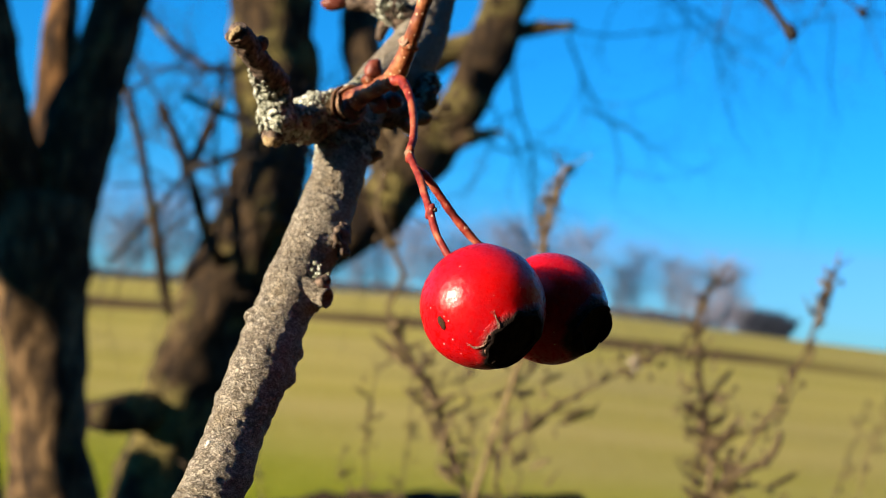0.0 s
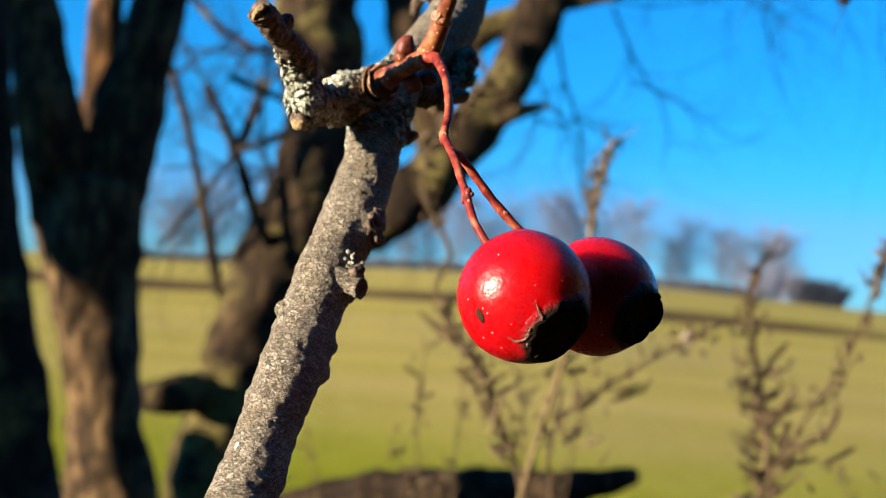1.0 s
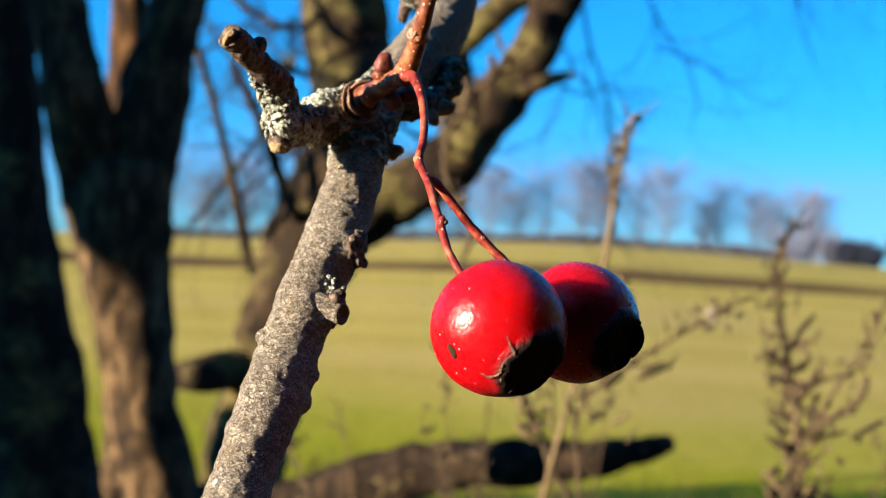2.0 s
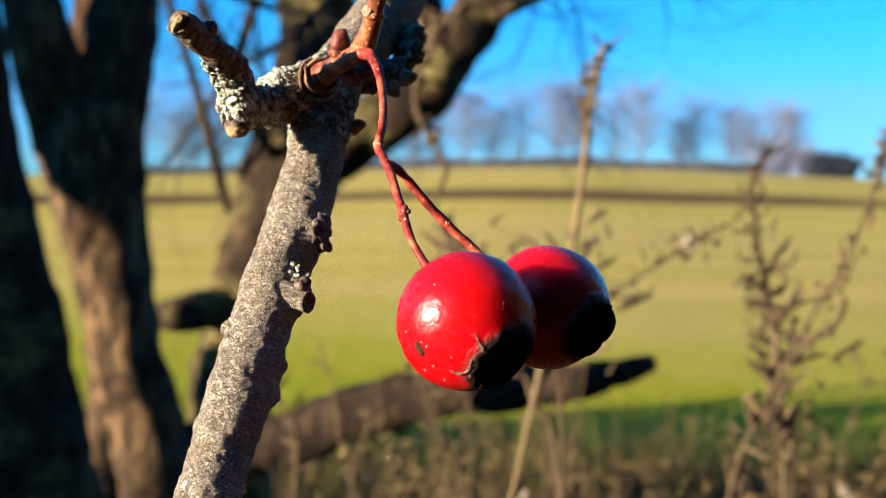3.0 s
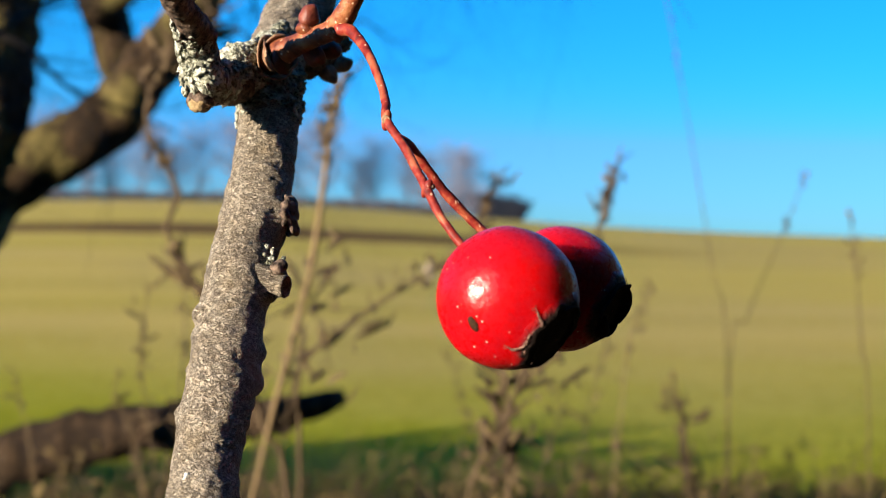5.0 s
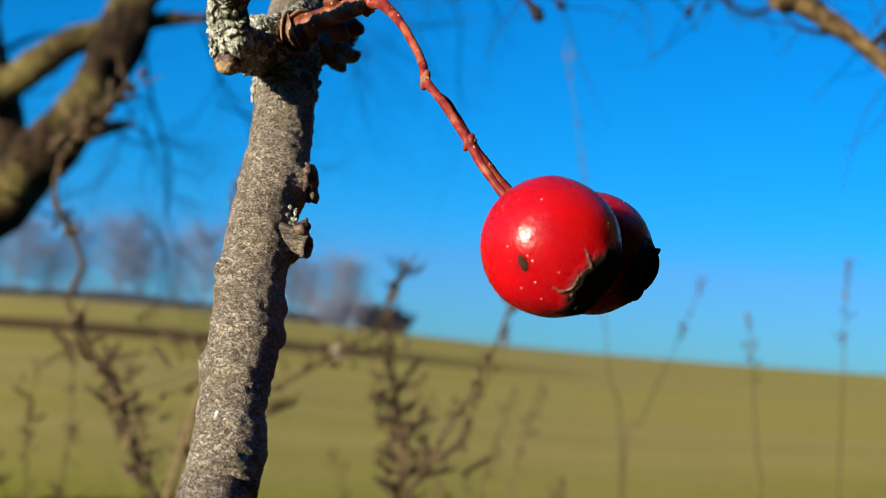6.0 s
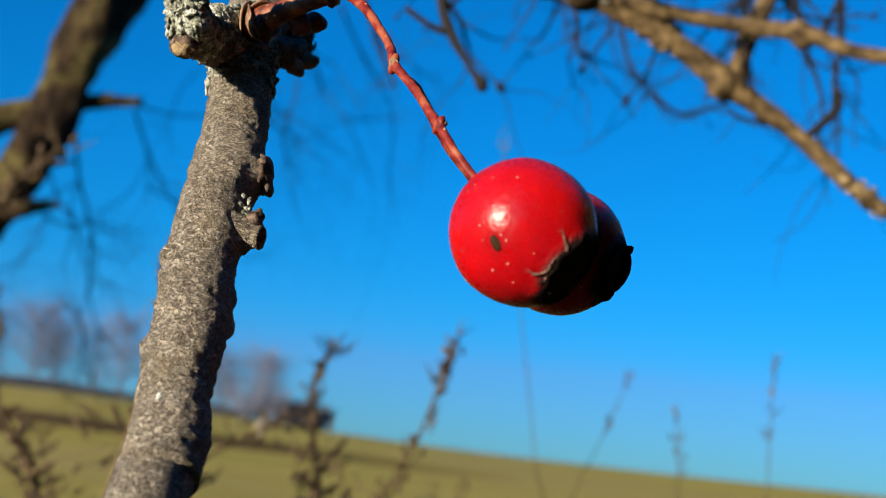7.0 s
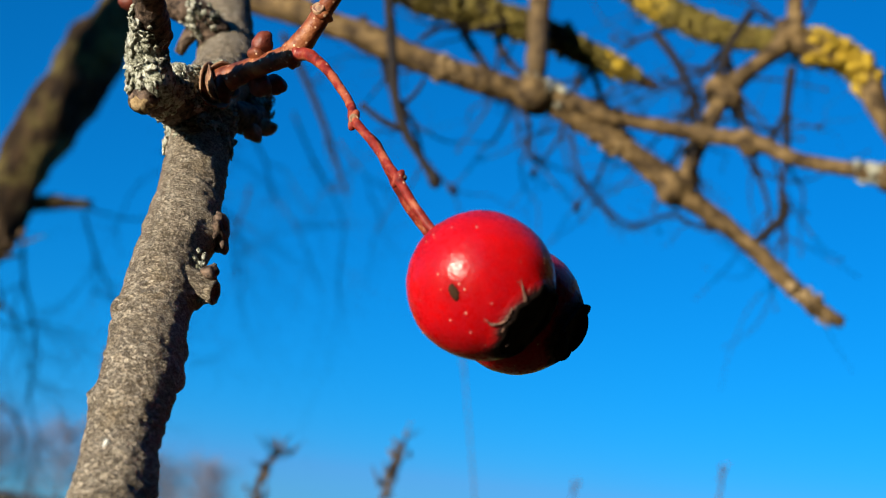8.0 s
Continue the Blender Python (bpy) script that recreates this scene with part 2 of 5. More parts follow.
BUD_RED = mat_plain("bud_skin", (0.060, 0.011, 0.008), (0.21, 0.054, 0.030), 700, 0.45, 0.35, 0.0003)
SHADED_BUD = mat_plain("shaded_bud_skin", (0.022, 0.005, 0.004), (0.090, 0.022, 0.014), 600, 0.5, 0.35, 0.0003)
CALYX = mat_plain("dried_calyx", (0.003, 0.002, 0.002), (0.026, 0.016, 0.012), 900, 0.9, 0.1, 0.0004)
SEPAL = mat_plain("dried_sepal", (0.012, 0.007, 0.006), (0.11, 0.065, 0.05), 1100, 0.8, 0.25, 0.0004)
RIM = mat_plain("dried_rim", (0.045, 0.014, 0.009), (0.29, 0.165, 0.12), 2600, 0.75, 0.3, 0.0004)
SCAR = mat_plain("brown_scar", (0.010, 0.006, 0.004), (0.055, 0.028, 0.014), 1900, 0.9, 0.08, 0.0002)
PALE_DOT = mat_plain("pale_lenticel", (0.55, 0.24, 0.15), (0.75, 0.52, 0.38), 2000, 0.7, 0.3, 0.0001)
CUT_WOOD = mat_plain("weathered_cut_wood", (0.08, 0.05, 0.022), (0.46, 0.34, 0.18), 1300, 0.85, 0.2, 0.0004)
OVER_BARK = mat_twig("brown_twig_bark", (0.030, 0.018, 0.007), (0.21, 0.140, 0.058), 140)
DARK_TWIG = mat_twig("dark_twig_bark", (0.006, 0.005, 0.005), (0.022, 0.016, 0.013), 300)
DRY_STEM = mat_dry("straw_stem", (0.07, 0.043, 0.022), (0.17, 0.118, 0.058), (0.27, 0.20, 0.10))
DRY_SEED = mat_dry("brown_seed", (0.024, 0.015, 0.009), (0.074, 0.050, 0.027), (0.175, 0.125, 0.064))
PALE_FLUFF = mat_dry("pale_seed_fluff", (0.16, 0.125, 0.08), (0.28, 0.23, 0.165), (0.42, 0.365, 0.29))
SCRUB = mat_dry("dry_grass", (0.010, 0.008, 0.003), (0.072, 0.054, 0.018), (0.235, 0.175, 0.062))
OCHRE_LEAF = mat_dry("ochre_leaf", (0.014, 0.010, 0.004), (0.085, 0.060, 0.022), (0.25, 0.185, 0.075))
GREEN_GRASS = mat_dry("green_grass", (0.03, 0.034, 0.008), (0.07, 0.075, 0.016), (0.16, 0.15, 0.04))
FAR_BARK = mat_plain("far_bark", (0.10, 0.075, 0.07), (0.20, 0.15, 0.13), 4, 0.9, 0.1, 0.01)
# the next three twig colours have distance haze tinted into them
HAZED_TWIG = mat_dry("hazed_far_twigs", (0.105, 0.115, 0.165), (0.16, 0.165, 0.225), (0.23, 0.22, 0.27))
HAZED_BRUSH = mat_dry("hazed_far_brush", (0.045, 0.045, 0.060), (0.085, 0.083, 0.105), (0.13, 0.125, 0.15))
HAZED_BUSH = mat_dry("hazed_dark_twigs", (0.013, 0.018, 0.032), (0.026, 0.034, 0.056), (0.042, 0.050, 0.074))
GROUND = mat_ground()
SKY_BLOCKER = mat_plain("sky_blocker_foliage", (0.012, 0.014, 0.006), (0.07, 0.06, 0.03), 9, 0.95, 0.1, 0.05)


# ---- geometry helpers ----
class Geo:
    """Vertices and faces of one mesh."""

    def __init__(self):
        self.v, self.f = [], []

    def add(self, v, f):
        k = len(self.v)
        self.v.extend(v)
        self.f.extend([tuple(i + k for i in q) for q in f])
        return self


def mesh_of(name, geo, mat, smooth=True):
    me = bpy.data.meshes.new(name)
    me.from_pydata([tuple(p) for p in geo.v], [], geo.f)
    me.materials.append(mat)
    if smooth:
        me.polygons.foreach_set("use_smooth", [True] * len(me.polygons))
    me.update()
    return me


def part(name, geo, mat, parent, label="", kind="", smooth=True):
    ob = new(name, mesh_of(name, geo, mat, smooth))
    if parent is not None:
        ob.parent = parent
        if parent.type == 'EMPTY':
            ob.matrix_parent_inverse = Matrix.Translation(-Vector(parent.location))
    return tagged(ob, label, kind=kind)


def thing(name, base, label, category, group="", kind=""):
    ob = new(name)
    ob.empty_display_size = 0.02
    ob.location = base
    return tagged(ob, label, category, group, kind)


def spline(rows, step):
    """Catmull-Rom through (x, y, z, r) rows, sampled about every step metres."""
    a = np.array(rows, float)
    a = np.vstack([2 * a[0] - a[1], a, 2 * a[-1] - a[-2]])
    out = []
    for i in range(1, len(a) - 2):
        p0, p1, p2, p3 = a[i - 1:i + 3]
        n = max(2, int(np.linalg.norm(p2[:3] - p1[:3]) / step))
        for k in range(n):
            t = k / n
            out.append(0.5 * (2 * p1 + (p2 - p0) * t + (2 * p0 - 5 * p1 + 4 * p2 - p3) * t * t + (3 * p1 - p0 - 3 * p2 + p3) * t ** 3))
    out.append(a[-2])
    out = np.array(out)
    out[:, 3] = np.maximum(out[:, 3], 1e-5)
    return out


def tube(rows, step, seg, relief=None, geo=None, cap=True):
    """A tapering tube along rows; relief(place, angle, way) gives the share by which the radius swells."""
    geo = geo or Geo()
    c = spline(rows, step)
    P, r = c[:, :3], c[:, 3]
    T = np.gradient(P, axis=0)
    T /= np.linalg.norm(T, axis=1)[:, None] + 1e-12
    n = np.cross(T[0], (0.31, 0.9, 0.17))
    n /= np.linalg.norm(n)
    verts, faces = [], []
    way = 0.0
    for i in range(len(P)):
        if i:
            way += float(np.linalg.norm(P[i] - P[i - 1]))
        n = n - T[i] * np.dot(n, T[i])
        n /= np.linalg.norm(n)
        b = np.cross(T[i], n)
        for k in range(seg):
            a = 2 * math.pi * k / seg
            d = n * math.cos(a) + b * math.sin(a)
            q = 1.0 + (relief(P[i] + d * r[i], a, way) if relief else 0.0)
            verts.append(P[i] + d * r[i] * q)
    m = len(P)
    for i in range(m - 1):
        for k in range(seg):
            k2 = (k + 1) % seg
            faces.append((i * seg + k, i * seg + k2, (i + 1) * seg + k2, (i + 1) * seg + k))
    if cap:
        verts += [P[0] - T[0] * r[0] * 0.15, P[-1] + T[-1] * r[-1] * 0.25]
        e = len(verts) - 2
        for k in range(seg):
            k2 = (k + 1) % seg
            faces.append((e, k2, k))
            faces.append((e + 1, (m - 1) * seg + k, (m - 1) * seg + k2))
    return geo.add(verts, faces)


def frame_of(axis):
    axis = Vector(axis).normalized()
    return axis.to_track_quat('Z', 'Y').to_matrix()


def blob(center, axis, rx, rz, rough=0.12, freq=600.0, seg=14, rings=9, geo=None, tip=0.0):
    """An uneven ellipsoid with its long axis along axis; tip > 0 draws it out to a point."""
    geo = geo or Geo()
    R = frame_of(axis)
    c = Vector(center)
    verts, faces = [], []
    for i in range(rings + 1):
        th = math.pi * i / rings
        for k in range(seg):
            a = 2 * math.pi * k / seg
            s = math.sin(th)
            w = 1.0 - tip * max(0.0, math.cos(th)) ** 1.0 * 0.5
            p = Vector((rx * s * w * math.cos(a), rx * s * w * math.sin(a), rz * math.cos(th)))
            g = c + R @ p
            g = c + (g - c) * (1 + rough * noise.noise(g * freq))
            verts.append(g)
    for i in range(rings):
        for k in range(seg):
            k2 = (k + 1) % seg
            faces.append((i * seg + k, (i + 1) * seg + k, (i + 1) * seg + k2, i * seg + k2))
    return geo.add(verts, faces)


def flake(center, normal, size, curl, rnd, geo):
    """A small lobed, curled scale with thickness, lying on a surface."""
    R = frame_of(normal)
    c = Vector(center)
    n = rnd.choice((8, 10, 12))
    turn = rnd.uniform(0, 6.28)
    top, bot = [], []
    for k in range(n):
        a = turn + 2 * math.pi * (k + rnd.uniform(-0.25, 0.25)) / n
        s = size * rnd.uniform(0.8, 1.2) * (1.0 if k % 2 else 0.78)
        h = curl * size * rnd.uniform(0.1, 1.0)
        top.append(c + R @ Vector((s * math.cos(a), s * math.sin(a), h)))
        bot.append(c + R @ Vector((0.8 * s * math.cos(a), 0.8 * s * math.sin(a), h - 0.35 * size)))
    verts = top + bot + [c + R @ Vector((0, 0, 0.05 * size))]
    faces = [(k, (k + 1) % n, 2 * n) for k in range(n)] + [(n + k, n + (k + 1) % n, (k + 1) % n, k) for k in range(n)]
    geo.add(verts, faces)


def lathe(center, axis, prof, rough, freq, seg=30, geo=None):
    """An uneven turned knob: prof gives (radius, height) along axis."""
    geo = geo or Geo()
    R, c = frame_of(axis), Vector(center)
    verts, faces = [], []
    for r, h in prof:
        for k in range(seg):
            a = 2 * math.pi * k / seg
            p = c + R @ Vector((r * math.cos(a), r * math.sin(a), h))
            w = noise.noise(p * freq)
            verts.append(c + R @ Vector((r * (1 + rough * w) * math.cos(a), r * (1 + rough * w) * math.sin(a), h + rough * 0.0006 * w)))
    for i in range(len(prof) - 1):
        for k in range(seg):
            k2 = (k + 1) % seg
            faces.append((i * seg + k, i * seg + k2, (i + 1) * seg + k2, (i + 1) * seg + k))
    return geo.add(verts, faces)


def blade(p, d, length, width, bend, geo):
    """A grass blade or dry leaf: a thin three-sided strip that bends over."""
    p, d = Vector(p), Vector(d).normalized()
    side = d.cross(Vector((0.3, 0.8, 0.1))).normalized()
    out = side.cross(d).normalized()
    verts, faces = [], []
    for i in range(4):
        t = i / 3
        c = p + d * length * t + out * bend * length * t * t
        w = width * (1 - 0.92 * t) * 0.5
        verts += [c - side * w, c + side * w, c + out * w * 0.7]
    for i in range(3):
        for k in range(3):
            k2 = (k + 1) % 3
            faces.append((3 * i + k, 3 * i + k2, 3 * i + 3 + k2, 3 * i + 3 + k))
    geo.add(verts, faces)


# ---- the lie of the land ----
def ground_z(x, y):
    """Flat near the trees, then a meadow that rises to a crest at 115 m and falls away behind it."""
    a = math.degrees(math.atan2(x, max(y, 1e-3))) if y > 1 else 90.0
    el = 1.10 + 0.72 * math.exp(-((a - 3.0) / 13.0) ** 2)
    top = 1.4 + 115.0 * math.tan(radians(el))
    d = math.hypot(x, y) if y > 0 else 0.0
    if d < 9:
        z = 0.0
    elif d < 115:
        u = (d - 9) / 106
        z = top * (0.92 * u + 0.08 * u * u)
    else:
        z = top - 0.00022 * (d - 115) ** 2 - 0.01 * (d - 115)
    return max(z, -30.0) + 0.02 * noise.noise((x * 0.8, y * 0.8, 0.0))


def build_ground():
    g = Geo()
    rad = [0.0, 1, 2, 3, 4, 5, 6, 7, 8, 9, 10, 11.5, 13, 15, 18, 22, 27, 33, 40, 48, 56, 64, 72, 80, 90, 100, 107, 112, 115, 118, 124, 135, 160, 210, 300, 480, 800, 1500, 3000]
    seg = 180
    verts = [(0, 0, 0)]
    for r in rad[1:]:
        for k in range(seg):
            a = 2 * math.pi * k / seg
            x, y = r * math.sin(a), r * math.cos(a)
            verts.append((x, y, ground_z(x, y)))
    faces = [(0, 1 + (k + 1) % seg, 1 + k) for k in range(seg)]
    for i in range(len(rad) - 2):
        for k in range(seg):
            k2 = (k + 1) % seg
            a, b = 1 + i * seg, 1 + (i + 1) * seg
            faces.append((a + k, a + k2, b + k2, b + k))
    g.add(verts, faces)
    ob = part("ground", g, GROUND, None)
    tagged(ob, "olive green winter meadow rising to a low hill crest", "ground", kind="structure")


build_ground()


# ---- the trees behind ----
def bark_relief(amp, f):
    def relief(p, a, way):
        v = Vector(p)
        return amp * noise.fractal(Vector((v.x * f, v.y * f, v.z * f * 0.4)), 0.8, 2.0, 4)
    return relief


def twiggy(start, way, length, r, depth, rnd, geo, droop=0.0, seg=5, forks=None):
    """A twig that wanders and forks; forks, if given, collects each side twig as a mesh of its own."""
    p, d = Vector(start), Vector(way).normalized()
    rows, tips = [], []
    n = 5
    for i in range(n + 1):
        rows.append((*p, r * (1 - 0.75 * i / n)))
        tips.append((p.copy(), d.copy(), r * (1 - 0.75 * i / n)))
        d = (d + Vector((rnd.uniform(-.55, .55), rnd.uniform(-.35, .35), rnd.uniform(-.5, .5) - droop))).normalized()
        p = p + d * length / n
    tube(rows, length / 10, seg, None, geo)
    if depth < 2:
        blob(rows[-1][:3], d, r * 0.9, r * 1.5, 0.2, 50, 5, 4, geo)
    if depth > 0:
        for q, w, rr in tips[1:]:
            for _ in range(rnd.choice((1, 1, 2))):
                w2 = (w + Vector((rnd.uniform(-1, 1), rnd.uniform(-1, 1), rnd.uniform(-.8, .8)))).normalized()
                g = geo
                if forks is not None:
                    g = Geo()
                    forks.append(g)
                twiggy(q, w2, length * rnd.uniform(0.4, 0.7), rr * 0.55, depth - 1, rnd, g, droop, 4)
    return geo


def twig_part(start, way, length, r, depth, rnd, parent, droop=0.0):
    """One twig under its thing, with each side twig under the twig."""
    forks = []
    main = part("twig", twiggy(start, way, length, r, depth, rnd, Geo(), droop, 5, forks), DARK_TWIG, parent)
    for g in forks:
        part("side_twig", g, DARK_TWIG, main)


def old_tree(base, label, limbs, twigs, seed, bark=None):
    """limbs: (name, spine); twigs: (start, direction, length, radius)."""
    rnd = random.Random(seed)
    t = thing("tree", base, label, "tree", "old fruit trees at the field edge")
    for name, rows, *own in limbs:
        part(name, tube(rows, 0.03, 20, bark_relief(0.28, 9.0)), own[0] if own else DEEP_SHADE_BARK if name == "twig" else bark or TREE_BARK, t)
    for p, d, l, r in twigs:
        twig_part(p, d, l, r, 2, rnd, t, 0.03)
    return t


T2_TRUNK = [(-0.899, 4.800, -0.071, 0.1802), (-0.897, 4.800, 0.353, 0.1620), (-0.887, 4.800, 0.705, 0.1476), (-0.831, 4.800, 1.006, 0.1464), (-0.755, 4.800, 1.311, 0.1537), (-0.654, 4.800, 1.581, 0.1614), (-0.574, 4.800, 1.770, 0.1574)]
T2_MAIN = [(-0.611, 4.800, 1.645, 0.1412), (-0.592, 4.850, 1.936, 0.1350), (-0.614, 4.900, 2.252, 0.1377), (-0.663, 4.900, 2.562, 0.1438), (-0.717, 4.800, 2.945, 0.1188), (-0.762, 4.800, 3.572, 0.0887), (-0.911, 4.800, 4.198, 0.0516)]
T2_LEAN = [(-0.632, 4.800, 1.563, 0.1210), (-0.400, 4.750, 1.682, 0.1113), (-0.194, 4.700, 1.828, 0.0983), (-0.012, 4.650, 2.077, 0.0900), (0.103, 4.600, 2.287, 0.0839), (0.166, 4.600, 2.510, 0.0828), (0.212, 4.600, 2.693, 0.0956), (0.313, 4.600, 2.983, 0.1015), (0.482, 4.600, 3.404, 0.0840), (0.616, 4.600, 3.929, 0.0550)]
T2_BACK = [(-0.147, 4.850, 1.918, 0.0691), (-0.236, 4.900, 2.185, 0.0745), (-0.311, 4.950, 2.397, 0.0758), (-0.346, 5.000, 2.619, 0.0773), (-0.347, 5.000, 3.051, 0.0615), (-0.454, 5.000, 3.698, 0.0322)]
T2_SIDE = [(-0.291, 4.800, 2.163, 0.0608), (-0.150, 4.750, 2.270, 0.0543), (-0.040, 4.700, 2.372, 0.0520), (0.102, 4.650, 2.431, 0.0437), (0.271, 4.600, 2.477, 0.0296), (0.416, 4.550, 2.492, 0.0137)]
T2_SPUR = [(0.019, 4.600, 2.053, 0.0310), (0.130, 4.550, 2.086, 0.0230), (0.199, 4.500, 2.098, 0.0114)]
T2_LOW = [(-1.048, 4.700, 0.555, 0.1054), (-0.776, 4.600, 0.576, 0.0962), (-0.590, 4.500, 0.644, 0.0896), (-0.393, 4.400, 0.738, 0.0852), (-0.151, 4.300, 0.811, 0.0792), (0.115, 4.200, 0.853, 0.0690), (0.300, 4.100, 0.889, 0.0560), (0.420, 4.050, 0.922, 0.0420), (0.520, 4.040, 0.955, 0.0230)]
T2_STUMP = [(-0.887, 4.700, 1.047, 0.0716), (-0.973, 4.600, 1.039, 0.0664), (-1.040, 4.500, 1.033, 0.0576)]


def to_ground(rows):
    x, y, z, r = rows[0]
    return [(x - 0.03, y, -0.1, r * 1.35), (x - 0.01, y, z * 0.4, r * 1.15)] + rows


old_tree((T2_TRUNK[0][0], 4.8, 0), "old leafless fruit tree with mossy leaning trunk and forked limbs",
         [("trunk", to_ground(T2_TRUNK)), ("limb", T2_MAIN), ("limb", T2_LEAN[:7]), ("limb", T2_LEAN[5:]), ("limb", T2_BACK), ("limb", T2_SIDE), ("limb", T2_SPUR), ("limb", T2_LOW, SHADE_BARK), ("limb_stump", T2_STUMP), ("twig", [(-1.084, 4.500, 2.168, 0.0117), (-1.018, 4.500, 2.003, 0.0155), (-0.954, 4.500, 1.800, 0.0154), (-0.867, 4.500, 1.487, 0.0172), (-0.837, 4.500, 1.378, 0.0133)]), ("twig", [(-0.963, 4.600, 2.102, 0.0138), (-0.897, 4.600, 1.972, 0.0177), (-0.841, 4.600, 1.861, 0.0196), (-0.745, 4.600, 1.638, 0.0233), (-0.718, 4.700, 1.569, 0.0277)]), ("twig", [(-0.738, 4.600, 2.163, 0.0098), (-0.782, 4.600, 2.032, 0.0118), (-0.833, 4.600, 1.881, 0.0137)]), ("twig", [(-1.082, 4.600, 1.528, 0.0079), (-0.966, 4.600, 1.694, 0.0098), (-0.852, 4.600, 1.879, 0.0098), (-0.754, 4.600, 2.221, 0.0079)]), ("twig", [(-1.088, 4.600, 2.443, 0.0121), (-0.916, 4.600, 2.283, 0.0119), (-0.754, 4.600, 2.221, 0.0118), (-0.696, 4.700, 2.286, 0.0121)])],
         [((0.10, 4.55, 2.12), (0.5, -0.1, -0.8), 0.45, 0.005), ((0.24, 4.5, 1.80), (0.35, 0, -0.9), 0.40, 0.005),
          ((0.46, 4.5, 2.2), (0.7, 0, -0.5), 0.45, 0.004), ((0.62, 4.6, 2.75), (0.5, -0.2, -0.7), 0.6, 0.005), ((0.9, 4.6, 2.9), (0.5, -0.2, -0.8), 0.7, 0.005),
          ((-0.62, 4.8, 1.9), (-0.6, 0, -0.3), 0.8, 0.010), ((-0.6, 4.85, 2.3), (-0.8, 0, -0.3), 0.8, 0.010), ((-0.95, 4.6, 2.0), (-0.35, 0, 0.9), 0.6, 0.006), ((-0.85, 4.6, 1.75), (0.4, 0, 0.8), 0.5, 0.006), ((-1.05, 4.6, 1.9), (0.5, 0, -0.3), 0.6, 0.005), ((-0.9, 4.6, 2.25), (-0.6, 0, -0.3), 0.6, 0.006), ((-0.76, 4.70, 2.10), (-0.9, 0, 0.3), 0.6, 0.006), ((-0.73, 4.70, 1.84), (-0.8, 0, 0.5), 0.6, 0.006), ((-0.78, 4.70, 2.28), (-0.9, 0, -0.2), 0.6, 0.006), ((-1.07, 4.50, 1.79), (0.8, 0, 0.3), 0.5, 0.005), ((0.16, 4.60, 2.21), (0.5, 0, -0.8), 0.5, 0.004), ((0.38, 4.55, 2.48), (0.8, 0, -0.5), 0.7, 0.004), ((0.73, 4.60, 2.63), (0.6, 0, -0.7), 0.6, 0.004), ((1.01, 4.40, 2.92), (0.1, 0, -1), 0.75, 0.005), ((0.90, 4.40, 2.63), (0.3, 0, -1), 0.55, 0.004), ((0.21, 4.40, 2.30), (-0.1, 0, -1), 0.8, 0.006), ((0.38, 4.40, 2.42), (0.3, 0, -0.8), 0.6, 0.005), ((1.24, 4.60, 2.93), (0.3, 0, -1), 0.45, 0.004), ((0.65, 4.50, 2.96), (0.4, 0, -0.9), 0.6, 0.005)], 5)

T1_TRUNK = [(-0.766, 3.600, -0.118, 0.1211), (-0.813, 3.600, 0.242, 0.1045), (-0.863, 3.600, 0.681, 0.0940), (-0.923, 3.600, 0.953, 0.0931), (-0.977, 3.600, 1.224, 0.0992), (-1.026, 3.600, 1.404, 0.1212), (-1.042, 3.600, 1.554, 0.1371), (-1.048, 3.600, 1.660, 0.1310)]
old_tree((T1_TRUNK[0][0], 3.6, 0), "old leafless fruit tree with sunlit brown trunk forking upward",
         [("trunk", to_ground(T1_TRUNK)), ("limb", [(-1.074, 3.600, 1.508, 0.0967), (-1.120, 3.558, 1.699, 0.0870), (-1.157, 3.516, 1.871, 0.0806), (-1.216, 3.516, 2.076, 0.0753), (-1.301, 3.516, 2.428, 0.0548), (-1.433, 3.516, 2.868, 0.0270)], BROWN_BARK_SHADE), ("limb", [(-1.006, 3.600, 1.525, 0.1025), (-0.985, 3.642, 1.741, 0.0943), (-0.969, 3.684, 1.931, 0.0878), (-0.937, 3.684, 2.116, 0.0803), (-0.879, 3.684, 2.487, 0.0589), (-0.847, 3.684, 2.947, 0.0271)], BROWN_BARK_SHADE), ("limb", [(-1.076, 3.767, 1.751, 0.0555), (-1.109, 3.851, 1.952, 0.0571), (-1.111, 3.851, 2.146, 0.0508), (-1.130, 3.851, 2.532, 0.0277)], BROWN_BARK_SHADE)],
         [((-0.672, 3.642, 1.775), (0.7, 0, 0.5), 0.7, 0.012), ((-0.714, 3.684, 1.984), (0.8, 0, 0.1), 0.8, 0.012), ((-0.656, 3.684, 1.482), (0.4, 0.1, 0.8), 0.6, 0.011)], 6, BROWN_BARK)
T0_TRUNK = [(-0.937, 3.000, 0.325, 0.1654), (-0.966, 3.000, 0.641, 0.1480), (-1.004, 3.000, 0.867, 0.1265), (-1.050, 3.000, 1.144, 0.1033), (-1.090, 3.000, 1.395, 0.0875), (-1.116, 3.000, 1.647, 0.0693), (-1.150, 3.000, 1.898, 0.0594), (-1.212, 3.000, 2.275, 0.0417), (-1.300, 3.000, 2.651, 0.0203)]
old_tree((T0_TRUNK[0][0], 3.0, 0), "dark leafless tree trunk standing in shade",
         [("trunk", to_ground(T0_TRUNK)), ("limb", [(*T0_TRUNK[3][:3], 0.09), (-1.288, 2.914, 1.356, 0.0514), (-1.416, 2.829, 1.656, 0.0343), (-1.545, 2.743, 1.913, 0.0129)])], [], 7, DEEP_SHADE_BARK)
